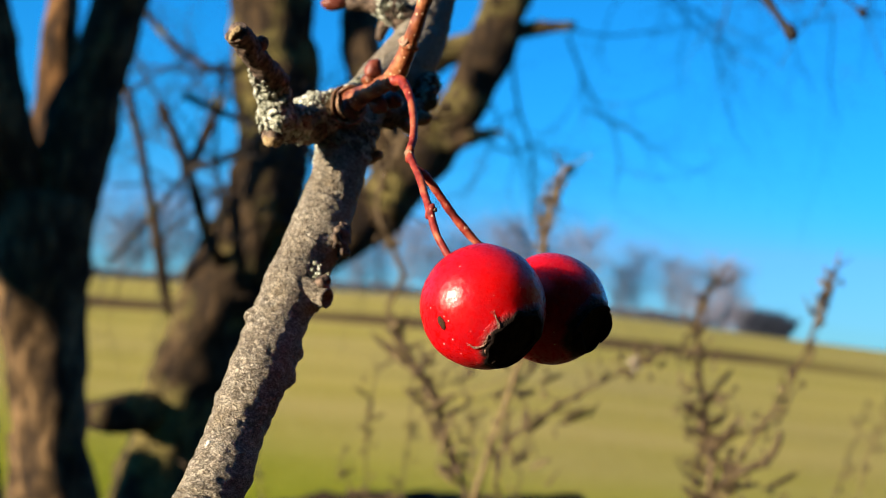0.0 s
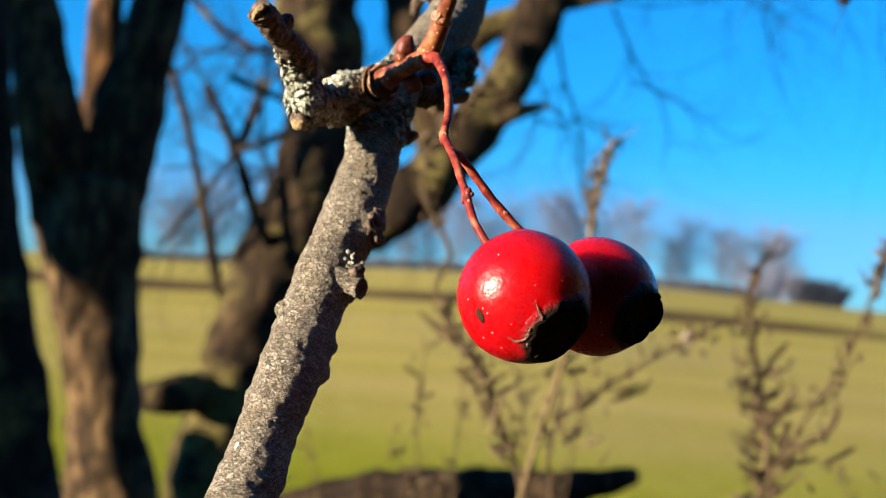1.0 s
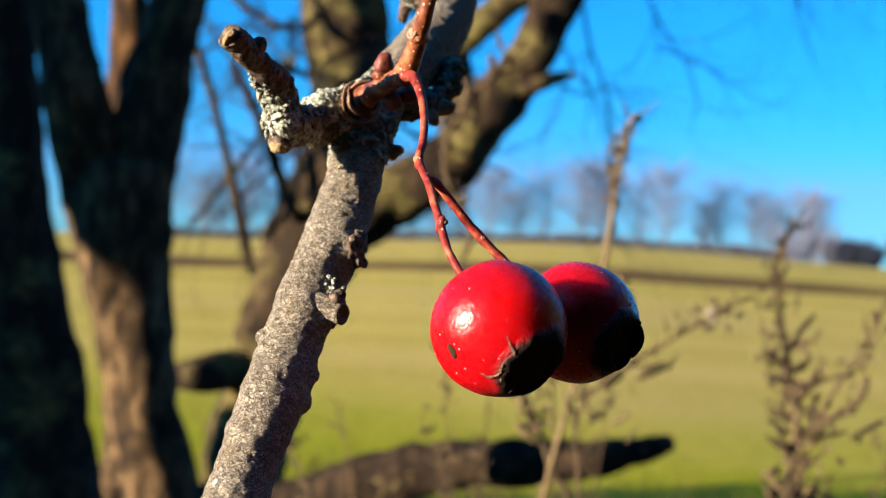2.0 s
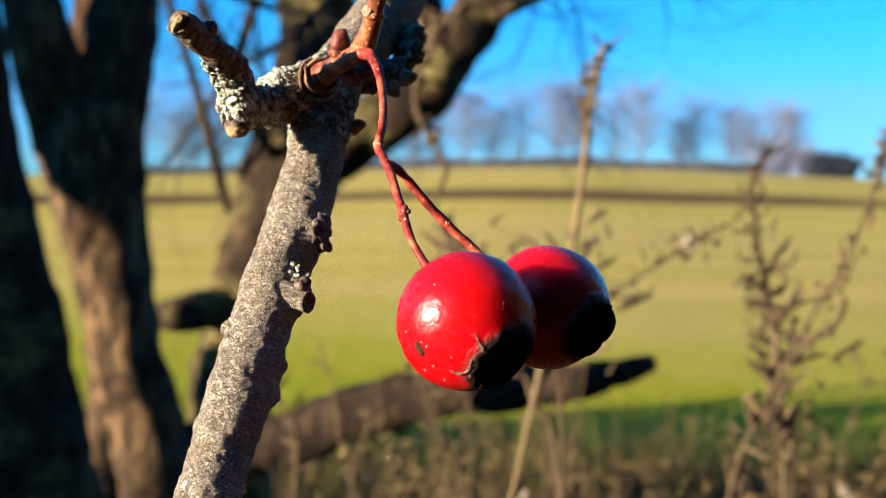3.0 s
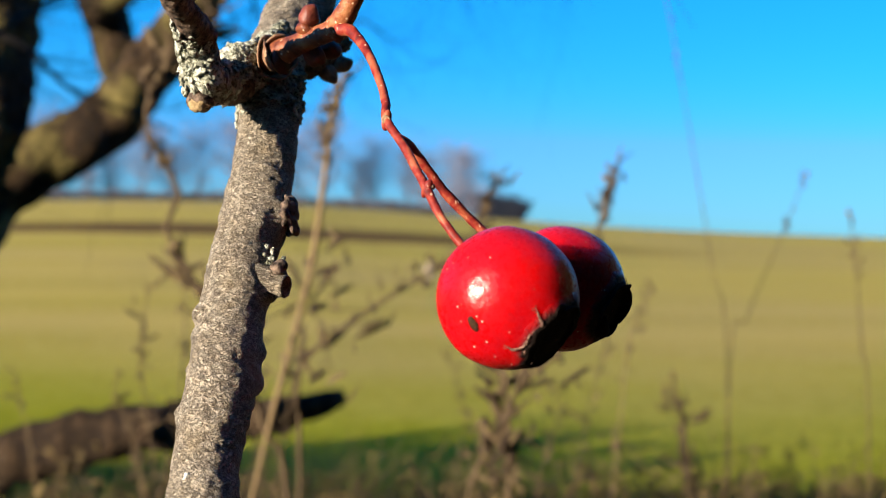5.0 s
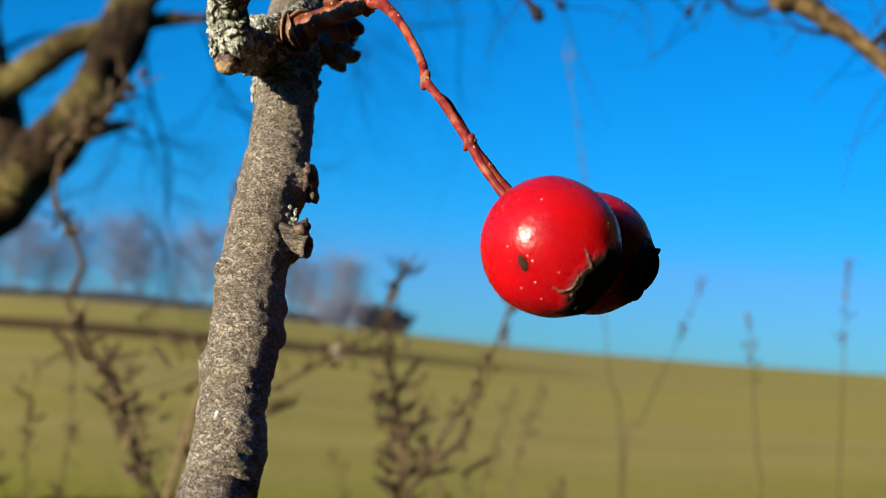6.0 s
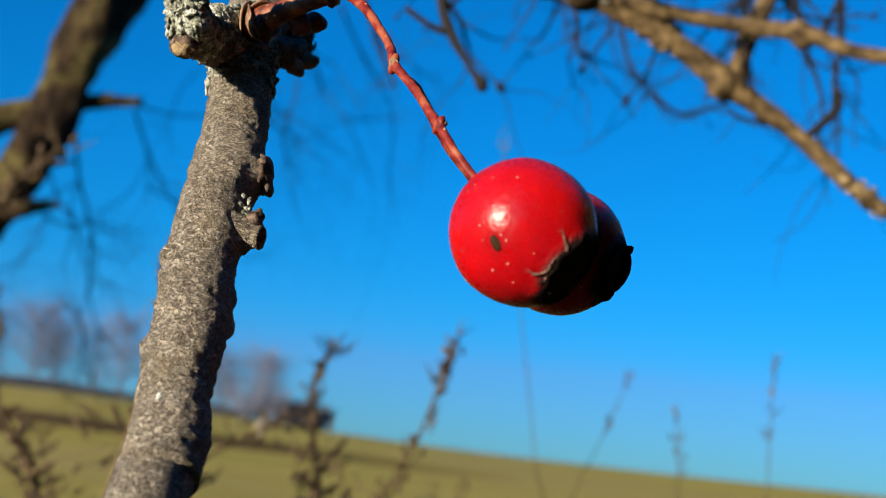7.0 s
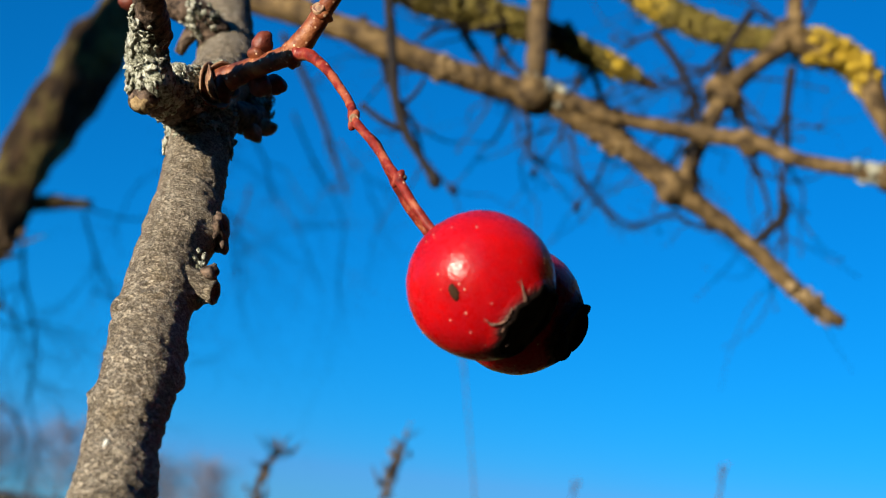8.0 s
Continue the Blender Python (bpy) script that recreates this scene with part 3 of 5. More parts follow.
T0_SAPLING = [(-1.351, 4.700, -0.076, 0.1060), (-1.333, 4.700, 0.301, 0.0873), (-1.320, 4.700, 0.539, 0.0741), (-1.320, 4.750, 0.730, 0.0619), (-1.370, 4.800, 0.923, 0.0333)]
old_tree((T0_SAPLING[0][0], 4.7, 0), "short pale broken trunk beside the fruit trees",
         [("trunk", to_ground(T0_SAPLING)), ("limb", [(*T0_SAPLING[3][:3], 0.03), (T0_SAPLING[3][0] + 0.05, 4.8, 0.86, 0.02), (T0_SAPLING[3][0] + 0.1, 4.85, 0.98, 0.008)])], [], 8, BROWN_BARK)
# unseen tree, added on the sun side to shade the trunks
old_tree((-4.25, 1.33, 0), "thick unseen mossy tree added to shade the row",
         [("trunk", [(-4.25, 1.33, -0.1, 0.36), (-4.22, 1.33, 0.9, 0.30), (-4.2, 1.36, 2.1, 0.28)]), ("limb", [(-4.2, 1.36, 1.75, 0.18), (-3.9, 2.03, 2.20, 0.12), (-3.75, 2.17, 2.6, 0.13), (-3.55, 2.28, 3.3, 0.16), (-3.45, 2.34, 4.2, 0.18), (-3.4, 2.30, 4.9, 0.12)]),
          ("limb", [(-4.2, 1.36, 2.0, 0.24), (-4.4, 1.38, 2.9, 0.2), (-4.5, 1.36, 4.3, 0.08)])], [], 9)


# unseen trunk, added to shade the leaning tree's base and low limb
old_tree((-4.22, 2.86, 0), "short unseen broken trunk added to shade the row",
         [("trunk", [(-4.22, 2.86, -0.1, 0.22), (-4.2, 2.86, 0.7, 0.15), (-4.18, 2.90, 1.2, 0.13), (-4.2, 2.95, 1.5, 0.06)])], [], 10)


# ---- an unseen tall hedge, added behind and beside the path to keep open sky off the near branches ----
def build_sky_blocker():
    rnd = random.Random(17)
    line = [(3.75, 3.2), (3.5, 2.1), (3.4, 0.6), (2.8, -0.8), (1.6, -1.9), (0.2, -2.3), (-1.0, -2.5)]
    g = Geo()
    c = spline([(x, y, 0, 0.6) for x, y in line], 0.12)
    n, rows = len(c), 26
    verts = []
    for side in (-1, 1):
        for i in range(n):
            d = c[min(i + 1, n - 1)][:2] - c[max(i - 1, 0)][:2]
            d /= np.linalg.norm(d)
            for k in range(rows):
                z = (3.6 + 4.5 * min(1.0, max(0.0, (i / n - 0.4) * 4))) * k / (rows - 1)
                w = (0.55 - 0.25 * k / rows) * side + 0.3 * noise.fractal(Vector((c[i][0] * 2, c[i][1] * 2 + side, z * 2)), 0.8, 2.0, 4)
                verts.append((c[i][0] - d[1] * w, c[i][1] + d[0] * w, z - 0.05))
    faces = []
    m = n * rows
    for s in (0, m):
        for i in range(n - 1):
            for k in range(rows - 1):
                a = s + i * rows + k
                faces.append((a, a + 1, a + rows + 1, a + rows))
    for i in range(n - 1):
        a = i * rows + rows - 1
        faces.append((a, a + m, a + m + rows, a + rows))
    g.add(verts, faces)
    ob = part("hedge", g, SKY_BLOCKER, None)
    tagged(ob, "unseen tall dark hedge added to block open sky", "hedge", kind="structure")


build_sky_blocker()


def shade_bush(x, y, height, spread, seed):
    """Unseen bushes, added beyond the trees towards the sun to shade the scrub."""
    rnd = random.Random(seed)
    t = thing("bush", (x, y, 0), "unseen leafless bush added to shade the scrub", "bush", "bushes at the field edge")
    g = Geo()
    for i in range(240):
        a = rnd.uniform(0, 2 * math.pi)
        p = Vector((x + rnd.uniform(-.7, .7) * spread, y + rnd.uniform(-.7, .7) * spread, -0.05))
        d = Vector((0.35 * math.cos(a), 0.35 * math.sin(a), 1)).normalized()
        l = height * rnd.uniform(0.55, 1.0)
        tube([(*(p + d * l * k / 3), 0.02 * (1.1 - 0.3 * k)) for k in range(4)], 0.8, 4, None, g, False)
        for _ in range(14):
            e = (d + Vector((rnd.uniform(-1, 1), rnd.uniform(-1, 1), rnd.uniform(-.4, .8)))).normalized()
            blade(p + d * l * rnd.uniform(0.1, 1), e, rnd.uniform(0.15, 0.4), 0.05, 0.1, g)
    part("crown", g, HAZED_BUSH, t)


for k, (x, y, h, s) in enumerate(((-7.0, 0.9, 1.75, 0.8), (-6.9, -0.35, 1.75, 0.8), (-7.2, 2.65, 1.25, 0.5), (-7.3, 4.05, 2.15, 0.65))):
    shade_bush(x, y, h, s, 60 + k)


# ---- trees along the crest ----
def crest_tree(height, spread, seed, name, label, category, bark, twig):
    rnd = random.Random(seed)
    t = thing(name, (0, 0, 0), label, category, "row of bare trees along the hill crest" if name == "crest_tree" else "")
    part("trunk", tube([(0, 0, -0.5, 0.09), (0.05, 0, height * 0.25, 0.07), (0, 0.05, height * 0.6, 0.045), (0.05, 0, height * 0.95, 0.02)], 0.8, 7), bark, t)
    g = Geo()
    for i in range(150):
        z = height * rnd.uniform(0.08, 0.9)
        a = rnd.uniform(0, 2 * math.pi)
        d = Vector((math.cos(a), math.sin(a), rnd.uniform(0.3, 1.3))).normalized()
        l = spread * (1.15 - 0.9 * abs(z / height - 0.5)) * rnd.uniform(0.4, 1.0)
        p = Vector((0, 0, z))
        rows = [(*(p + d * l * k / 3 + Vector((0, 0, 0.1 * l * k * k / 9))), 0.020 * (1 - 0.28 * k)) for k in range(4)]
        tube(rows, 1.0, 3, None, g, False)
        for _ in range(7):
            q = p + d * l * rnd.uniform(0.35, 1.0)
            e = (d + Vector((rnd.uniform(-1, 1), rnd.uniform(-1, 1), rnd.uniform(-.3, 1)))).normalized()
            blade(q, e, rnd.uniform(0.6, 1.4), 0.024, rnd.uniform(-.2, .3), g)
    part("crown", g, twig, t, "fine bare twigs tinted blue with distance haze")
    return t


def at_crest(az, dist):
    x, y = dist * math.sin(radians(az)), dist * math.cos(radians(az))
    return x, y, ground_z(x, y)


crest_kinds = [crest_tree(7.2, 3.3, 21, "crest_tree", "bare hazy tree on the hill crest", "tree", FAR_BARK, HAZED_TWIG),
               crest_tree(6.4, 3.4, 22, "crest_tree", "bare hazy tree on the hill crest", "tree", FAR_BARK, HAZED_TWIG),
               crest_tree(5.4, 3.0, 23, "crest_tree", "bare hazy tree on the hill crest", "tree", FAR_BARK, HAZED_TWIG)]
rnd = random.Random(4)
spots = [-15.0, -14.0, -12.9, -11.8, -10.7, -9.6, -8.4, -7.3, -6.1, -5.0, -4.0, -2.9, -1.9, -0.8, 0.5, 1.7, 3.0, 4.2, 5.4, 6.6, 7.9, 8.9, 9.9, 11.0, 11.9, 12.8]
for i, az in enumerate(spots):
    src = crest_kinds[i % 3]
    m = Matrix.Translation(at_crest(az + rnd.uniform(-.3, .3), 117 + rnd.uniform(-2, 4))) @ pose(0, 0, 0, 0, 0, rnd.uniform(0, 360))
    if i < 3:
        src.matrix_basis = m
    else:
        s = rnd.uniform(0.8, 1.1)
        copy_thing(src, m @ Matrix.Diagonal((s, s, s, 1)))


def crest_bush(az, height, spread, seed, twigs=None, label="dense dark hedge bush at the end of the crest trees"):
    rnd = random.Random(seed)
    t = thing("crest_bush", at_crest(az, 116), label, "bush", "bushes on the crest")
    g = Geo()
    for i in range(260 if twigs is None else 60):
        a = rnd.uniform(0, 2 * math.pi)
        p = Vector((rnd.uniform(-.6, .6) * spread, rnd.uniform(-.6, .6) * spread, 0))
        d = Vector((0.6 * math.cos(a), 0.6 * math.sin(a), 1)).normalized()
        l = height * rnd.uniform(0.5, 1.0)
        tube([(*(p + d * l * k / 3), 0.03 * (1.1 - 0.3 * k)) for k in range(4)], 1.0, 3, None, g, False)
        for _ in range(8):
            e = (d + Vector((rnd.uniform(-1, 1), rnd.uniform(-1, 1), rnd.uniform(-.4, .8)))).normalized()
            blade(p + d * l * rnd.uniform(0.15, 1), e, rnd.uniform(0.3, 0.7), 0.08, 0.1, g)
    ob = part("crown", g, twigs or HAZED_BUSH, t)
    ob.matrix_parent_inverse = Matrix.Identity(4)


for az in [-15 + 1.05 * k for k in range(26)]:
    crest_bush(az, 0.65 + 0.2 * math.sin(az * 7), 2.4, int(az * 10) + 900, HAZED_BRUSH, "low bare brushwood along the crest")
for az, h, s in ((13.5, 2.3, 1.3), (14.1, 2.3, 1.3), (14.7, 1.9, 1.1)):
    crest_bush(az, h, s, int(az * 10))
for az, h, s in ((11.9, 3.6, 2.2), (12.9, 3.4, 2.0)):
    crest_bush(az, h, s, int(az * 10), HAZED_TWIG, "pale bare bush on the crest")


# ---- dead weeds in front of the meadow ----
def weed(name, rows, label, heads, seed, stem_mat=DRY_STEM, head_mat=DRY_SEED, group="dead weeds", side=None, tuft=None):
    """rows run from the tip down; heads: (from, to, spread, count, size) along the stem, 0 at the tip."""
    rnd = random.Random(seed)
    low = rows[-1]
    full = rows + [(low[0] + (low[0] - rows[-2][0]) * 0.6, low[1] - 0.02, low[2] * 0.5, low[3] * 1.1), (low[0] + (low[0] - rows[-2][0]) * 0.8, low[1], -0.02, low[3] * 1.2)]
    t = thing(name, (full[-1][0], full[-1][1], 0), label, "dead plant", group)
    part("stem", tube(full, 0.012, 8, lambda p, a, w: 0.25 * noise.noise(Vector(p) * 120)), stem_mat, t)
    c = spline(rows, 0.004)
    g = Geo()
    for a, b, spread, count, size in heads:
        for _ in range(count):
            u = rnd.uniform(a, b)
            p = c[min(len(c) - 1, int(u * (len(c) - 1)))]
            off = Vector((rnd.gauss(0, 1), rnd.gauss(0, 1), rnd.gauss(0, .8))) * spread * 0.5
            q = Vector(p[:3]) + off
            ax = Vector((rnd.uniform(-.6, .6), rnd.uniform(-.6, .6), rnd.uniform(0.2, 1)))
            kind = rnd.random()
            if kind < 0.3 and spread > 0.011:
                e = Vector((off.x * 1.5 / max(off.length, 1e-6), 0.3 * rnd.uniform(-1, 1), rnd.uniform(0.2, 1.2)))
                blob(q, e, size * 0.45, size * rnd.uniform(1.8, 3.0), 0.3, 150, 6, 7, g)
            elif kind < 0.65:
                blob(q, ax, size * rnd.uniform(.3, .5), size * rnd.uniform(.6, 1.1), 0.3, 150, 6, 5, g)
            else:
                blade(q, ax, size * rnd.uniform(2, 4), size * rnd.uniform(.4, .9), rnd.uniform(-.6, .6), g)
            if rnd.random() < 0.3:
                tube([(p[0], p[1], p[2], size * .12), (*((Vector(p[:3]) + q) / 2 + Vector((0, 0, -size * .3))), size * .1), (*q, size * .08)], 0.01, 4, None, g, False)
    part("seed_head", g, head_mat, t, kind="stuff")
    if side:
        part("side_stem", tube(side, 0.006, 7, lambda p, a, w: 0.4 * noise.noise(Vector(p) * 150)), head_mat, t)
    if tuft:
        g = Geo()
        for _ in range(26):
            d = Vector((rnd.gauss(0, 1), rnd.gauss(0, 1), rnd.gauss(0, 1))).normalized()
            blade(Vector(tuft) + d * 0.002, d, rnd.uniform(0.003, 0.007), 0.0025, rnd.uniform(-.5, .5), g)
        part("seed_tuft", g, PALE_FLUFF, t, "pale fluffy seed tuft", kind="stuff")
    return t


weed("dead_weed", [(0.082, 0.885, 1.508, 0.0016), (0.076, 0.885, 1.494, 0.0016), (0.073, 0.885, 1.469, 0.0018), (0.067, 0.885, 1.411, 0.0020), (0.061, 0.885, 1.370, 0.0021), (0.043, 0.880, 1.297, 0.0019), (0.029, 0.875, 1.232, 0.0015), (0.020, 0.870, 1.188, 0.0014), (0.006, 0.860, 1.081, 0.0014)], "tall straw-coloured dead weed stalk with curled tip", [(0.0, 0.14, 0.008, 60, 0.004), (0.30, 0.36, 0.05, 40, 0.004)], 31)
weed("dead_weed", [(0.203, 0.947, 1.446, 0.0020), (0.194, 0.947, 1.434, 0.0018), (0.190, 0.947, 1.411, 0.0018), (0.197, 0.947, 1.368, 0.0018), (0.207, 0.947, 1.321, 0.0020), (0.213, 0.945, 1.274, 0.0020), (0.215, 0.940, 1.211, 0.0022), (0.216, 0.930, 1.055, 0.0026)], "dead brown weed with bent top and clustered seed heads", [(0.0, 0.06, 0.007, 30, 0.0035), (0.05, 0.2, 0.010, 55, 0.0035), (0.2, 0.55, 0.020, 90, 0.005), (0.2, 0.6, 0.036, 26, 0.0045)], 32, DRY_SEED, side=[(0.251, 0.930, 1.344, 0.0025), (0.248, 0.930, 1.330, 0.0025), (0.238, 0.935, 1.318, 0.0025), (0.223, 0.940, 1.315, 0.0021), (0.208, 0.940, 1.320, 0.0020), (0.201, 0.945, 1.324, 0.0016)])
weed("dead_weed", [(0.253, 0.843, 1.452, 0.0013), (0.248, 0.843, 1.433, 0.0013), (0.242, 0.843, 1.410, 0.0011), (0.233, 0.843, 1.382, 0.0011), (0.218, 0.845, 1.352, 0.0011), (0.205, 0.850, 1.329, 0.0013), (0.185, 0.860, 1.281, 0.0013), (0.166, 0.870, 1.225, 0.0015), (0.147, 0.880, 1.073, 0.0018)], "slender dead weed leaning with purplish brown tip", [(0.0, 0.09, 0.005, 45, 0.0035), (0.12, 0.3, 0.009, 34, 0.0035), (0.3, 0.6, 0.022, 32, 0.0045)], 33, DRY_SEED)
weed("dead_weed", [(0.152, 0.820, 1.394, 0.0009), (0.129, 0.819, 1.381, 0.0011), (0.104, 0.820, 1.365, 0.0011), (0.083, 0.825, 1.350, 0.0011), (0.057, 0.830, 1.328, 0.0013), (0.051, 0.835, 1.301, 0.0013), (0.056, 0.840, 1.214, 0.0015)], "thin dead weed branch with a pale seed head", [(0.0, 0.2, 0.01, 25, 0.003), (0.3, 0.6, 0.02, 30, 0.004)], 34, DRY_SEED, tuft=(0.1282, 0.8187, 1.3822))
weed("dead_weed", [(-0.001, 0.950, 1.555, 0.0016), (-0.019, 0.950, 1.535, 0.0017), (-0.034, 0.950, 1.514, 0.0016), (-0.043, 0.950, 1.494, 0.0016), (-0.044, 0.950, 1.473, 0.0016), (-0.034, 0.950, 1.451, 0.0016), (-0.021, 0.950, 1.427, 0.0020), (-0.030, 0.950, 1.404, 0.0017), (-0.014, 0.950, 1.375, 0.0019), (0.006, 0.950, 1.345, 0.0022), (0.025, 0.950, 1.307, 0.0022), (0.041, 0.950, 1.268, 0.0022), (0.062, 0.950, 1.172, 0.0022)], "dead brown weed with hanging dry seed clusters", [(0.0, 0.20, 0.010, 50, 0.006), (0.26, 0.30, 0.008, 18, 0.0045), (0.42, 0.72, 0.014, 62, 0.005)], 35, DRY_SEED)
weed("dead_weed", [(0.594, 1.600, 1.237, 0.0021), (0.609, 1.600, 1.195, 0.0030), (0.615, 1.600, 1.139, 0.0033), (0.632, 1.600, 1.040, 0.0036), (0.634, 1.600, 0.885, 0.0054)], "pale dry weed stalk in the scrub", [(0.0, 0.5, 0.02, 40, 0.006)], 36, DRY_SEED)
for k, rows in enumerate(([(0.449, 0.900, 1.434, 0.00039), (0.455, 0.900, 1.393, 0.00039), (0.462, 0.900, 1.336, 0.00059), (0.471, 0.900, 1.237, 0.00059)], [(0.531, 0.900, 1.481, 0.00046), (0.531, 0.900, 1.425, 0.00046), (0.532, 0.900, 1.350, 0.00059), (0.534, 0.900, 1.240, 0.00059)], [(0.369, 1.100, 1.665, 0.00039), (0.389, 1.100, 1.582, 0.00039), (0.411, 1.100, 1.481, 0.00052), (0.431, 1.100, 1.385, 0.00052), (0.449, 1.100, 1.271, 0.00065)], [(0.516, 1.100, 1.473, 0.00039), (0.491, 1.100, 1.410, 0.00039), (0.464, 1.100, 1.344, 0.00052), (0.449, 1.100, 1.271, 0.00052)])):
    weed("grass_stalk", rows, "thin tall dry grass stalk", [(0.0, 0.3, 0.004, 14, 0.003)], 40 + k, DRY_SEED, group="tall grass stalks")


for k in range(16):
    r2 = random.Random(200 + k)
    y = r2.uniform(1.2, 2.4)
    x = y * (r2.uniform(-0.11, 0.42) if k % 3 else r2.uniform(-0.12, 0.02))
    top = 1.4 - y * r2.uniform(0.02, 0.16)
    lean = r2.uniform(-0.12, 0.12)
    rows = [(x + lean, y, top, 0.0006), (x + lean * 0.8 + r2.uniform(-.02, .02), y, top - 0.06, 0.0008), (x + lean * 0.5 + r2.uniform(-.02, .02), y, top - 0.16, 0.0010), (x + r2.uniform(-.03, .03), y, top - 0.34, 0.0011), (x - lean * 0.4, y, top - 0.6, 0.0013)]
    weed("dead_weed", rows, "slender dry brown weed in the scrub", [(0.0, 0.25, 0.012, 20, 0.004), (0.25, 0.6, 0.026, 18, 0.0045)], 300 + k, DRY_STEM if k % 4 == 0 else DRY_SEED)


# ---- scrub at the foot of the trees ----
def build_scrub():
    rnd = random.Random(9)
    g, h, s, f = Geo(), Geo(), Geo(), Geo()
    for i in range(15000):
        y = rnd.uniform(2.6, 7.4)
        x = rnd.uniform(-0.55, 0.8) * y
        z = ground_z(x, y)
        tuss = noise.noise((x * 2.1, y * 1.2, 3))
        if tuss < -0.25 and rnd.random() < 0.75:
            continue
        l = rnd.uniform(0.10, 0.40) * (1.0 + 1.1 * tuss)
        if x < 0.16 * y:
            l *= 1.35
        d = (rnd.gauss(0, .75), rnd.gauss(0, .5), 1)
        blade((x, y, z - 0.02), d, l, rnd.uniform(0.004, 0.013), rnd.uniform(-.9, .9), g if noise.noise((x * 0.8, y * 0.8, 9)) + rnd.uniform(-.4, .4) < 0.18 else h)
    for i in range(420):
        y = rnd.uniform(2.2, 7.0)
        x = rnd.uniform(-0.5, 0.8) * y
        z = ground_z(x, y)
        l = rnd.uniform(0.25, 0.55)
        d = Vector((rnd.gauss(0, .3), rnd.gauss(0, .2), 1)).normalized()
        p = Vector((x, y, z - 0.02))
        tube([(*(p + d * l * k / 4 + Vector((0.06 * l * math.sin(k + i), 0, 0))), 0.005 * (1 - 0.18 * k)) for k in range(5)], 0.08, 5, None, s, False)
        for _ in range(10):
            q = p + d * l * rnd.uniform(0.35, 1.0)
            blob(q + Vector((rnd.gauss(0, .02), rnd.gauss(0, .02), rnd.gauss(0, .015))), (rnd.uniform(-1, 1), rnd.uniform(-1, 1), 1), rnd.uniform(.004, .010), rnd.uniform(.008, .02), 0.3, 60, 5, 4, s)
    for i in range(20):
        y = rnd.uniform(1.8, 4.5)
        x = y * rnd.uniform(0.0, 0.5)
        q = Vector((x, y, rnd.uniform(0.1, 1.4 - 0.19 * y) if y < 4 else 0.3))
        for _ in range(3):
            blade(q + Vector((rnd.gauss(0, .01), rnd.gauss(0, .01), rnd.gauss(0, .01))), (rnd.uniform(-1, 1), rnd.uniform(-1, 1), rnd.uniform(-.5, 1)), rnd.uniform(0.02, 0.045), rnd.uniform(0.010, 0.022), rnd.uniform(-.8, .8), f)
        tube([(q.x, q.y, -0.02, 0.003), (q.x + 0.01, q.y, q.z * 0.5, 0.0025), (q.x, q.y, q.z, 0.0015)], 0.1, 5, None, s, False)
    w = Geo()
    for i in range(5200):
        y = rnd.uniform(2.8, 7.2)
        x = y * rnd.uniform(-0.4, 0.75)
        if noise.noise((x * 1.3, y * 1.3, 8)) < -0.15:
            continue
        z = rnd.uniform(0.05, 0.42) * (0.8 + 0.6 * noise.noise((x * 0.9, y * 0.9, 1)))
        blade((x, y, z), (rnd.uniform(-1, 1), rnd.uniform(-1, 1), rnd.uniform(-.6, 1)), rnd.uniform(0.03, 0.08), rnd.uniform(0.012, 0.03), rnd.uniform(-.8, .8), w)
    near = Geo()
    for i in range(85):
        y = rnd.uniform(1.5, 2.9)
        x = y * rnd.uniform(-0.12, 0.56)
        top = 1.4 - y * rnd.uniform(0.165, 0.24)
        lean = rnd.uniform(-0.12, 0.12)
        rows = [(x, y, -0.02, 0.004), (x + lean * 0.4, y, top * 0.5, 0.003), (x + lean, y, top, 0.0015)]
        tube(rows, 0.08, 5, None, s, False)
        c = spline(rows, 0.02)
        for _ in range(14):
            q = Vector(c[int(len(c) * rnd.uniform(0.45, 0.99))][:3])
            e = Vector((rnd.uniform(-1, 1), rnd.uniform(-1, 1), rnd.uniform(-.2, 1.2))).normalized()
            k = rnd.uniform(0.03, 0.09)
            tube([(*q, 0.0012), (*(q + e * k * 0.5), 0.0009), (*(q + e * k + Vector((0, 0, 0.1 * k))), 0.0005)], 0.03, 4, None, s, False)
            for _ in range(7):
                o = q + e * k * rnd.uniform(0.3, 1.1)
                blade(o, (rnd.uniform(-1, 1), rnd.uniform(-1, 1), rnd.uniform(-.8, 1)), rnd.uniform(0.008, 0.024), rnd.uniform(0.004, 0.010), rnd.uniform(-.8, .8), near)
    tagged(part("weed_leaves", near, OCHRE_LEAF, None), "withered ochre leaves on dead weed stalks", "dry leaves", kind="stuff")
    tagged(part("scrub_leaves", w, SCRUB, None), "withered brown leaves in the scrub", "dry leaves", kind="stuff")
    tagged(part("dry_leaves", f, PALE_FLUFF, None), "pale curled dry leaves on scrub stalks", "dry leaves", kind="stuff")
    tagged(part("scrub_grass", g, SCRUB, None), "tangled dry straw-brown grass under the trees", "dry grass", kind="stuff")
    tagged(part("green_grass", h, GREEN_GRASS, None), "green winter grass among dry scrub", "grass", kind="stuff")
    tagged(part("scrub_stalks", s, DRY_SEED, None), "brown dead stalks with seed clusters in the scrub", "dead plants", kind="stuff")


build_scrub()


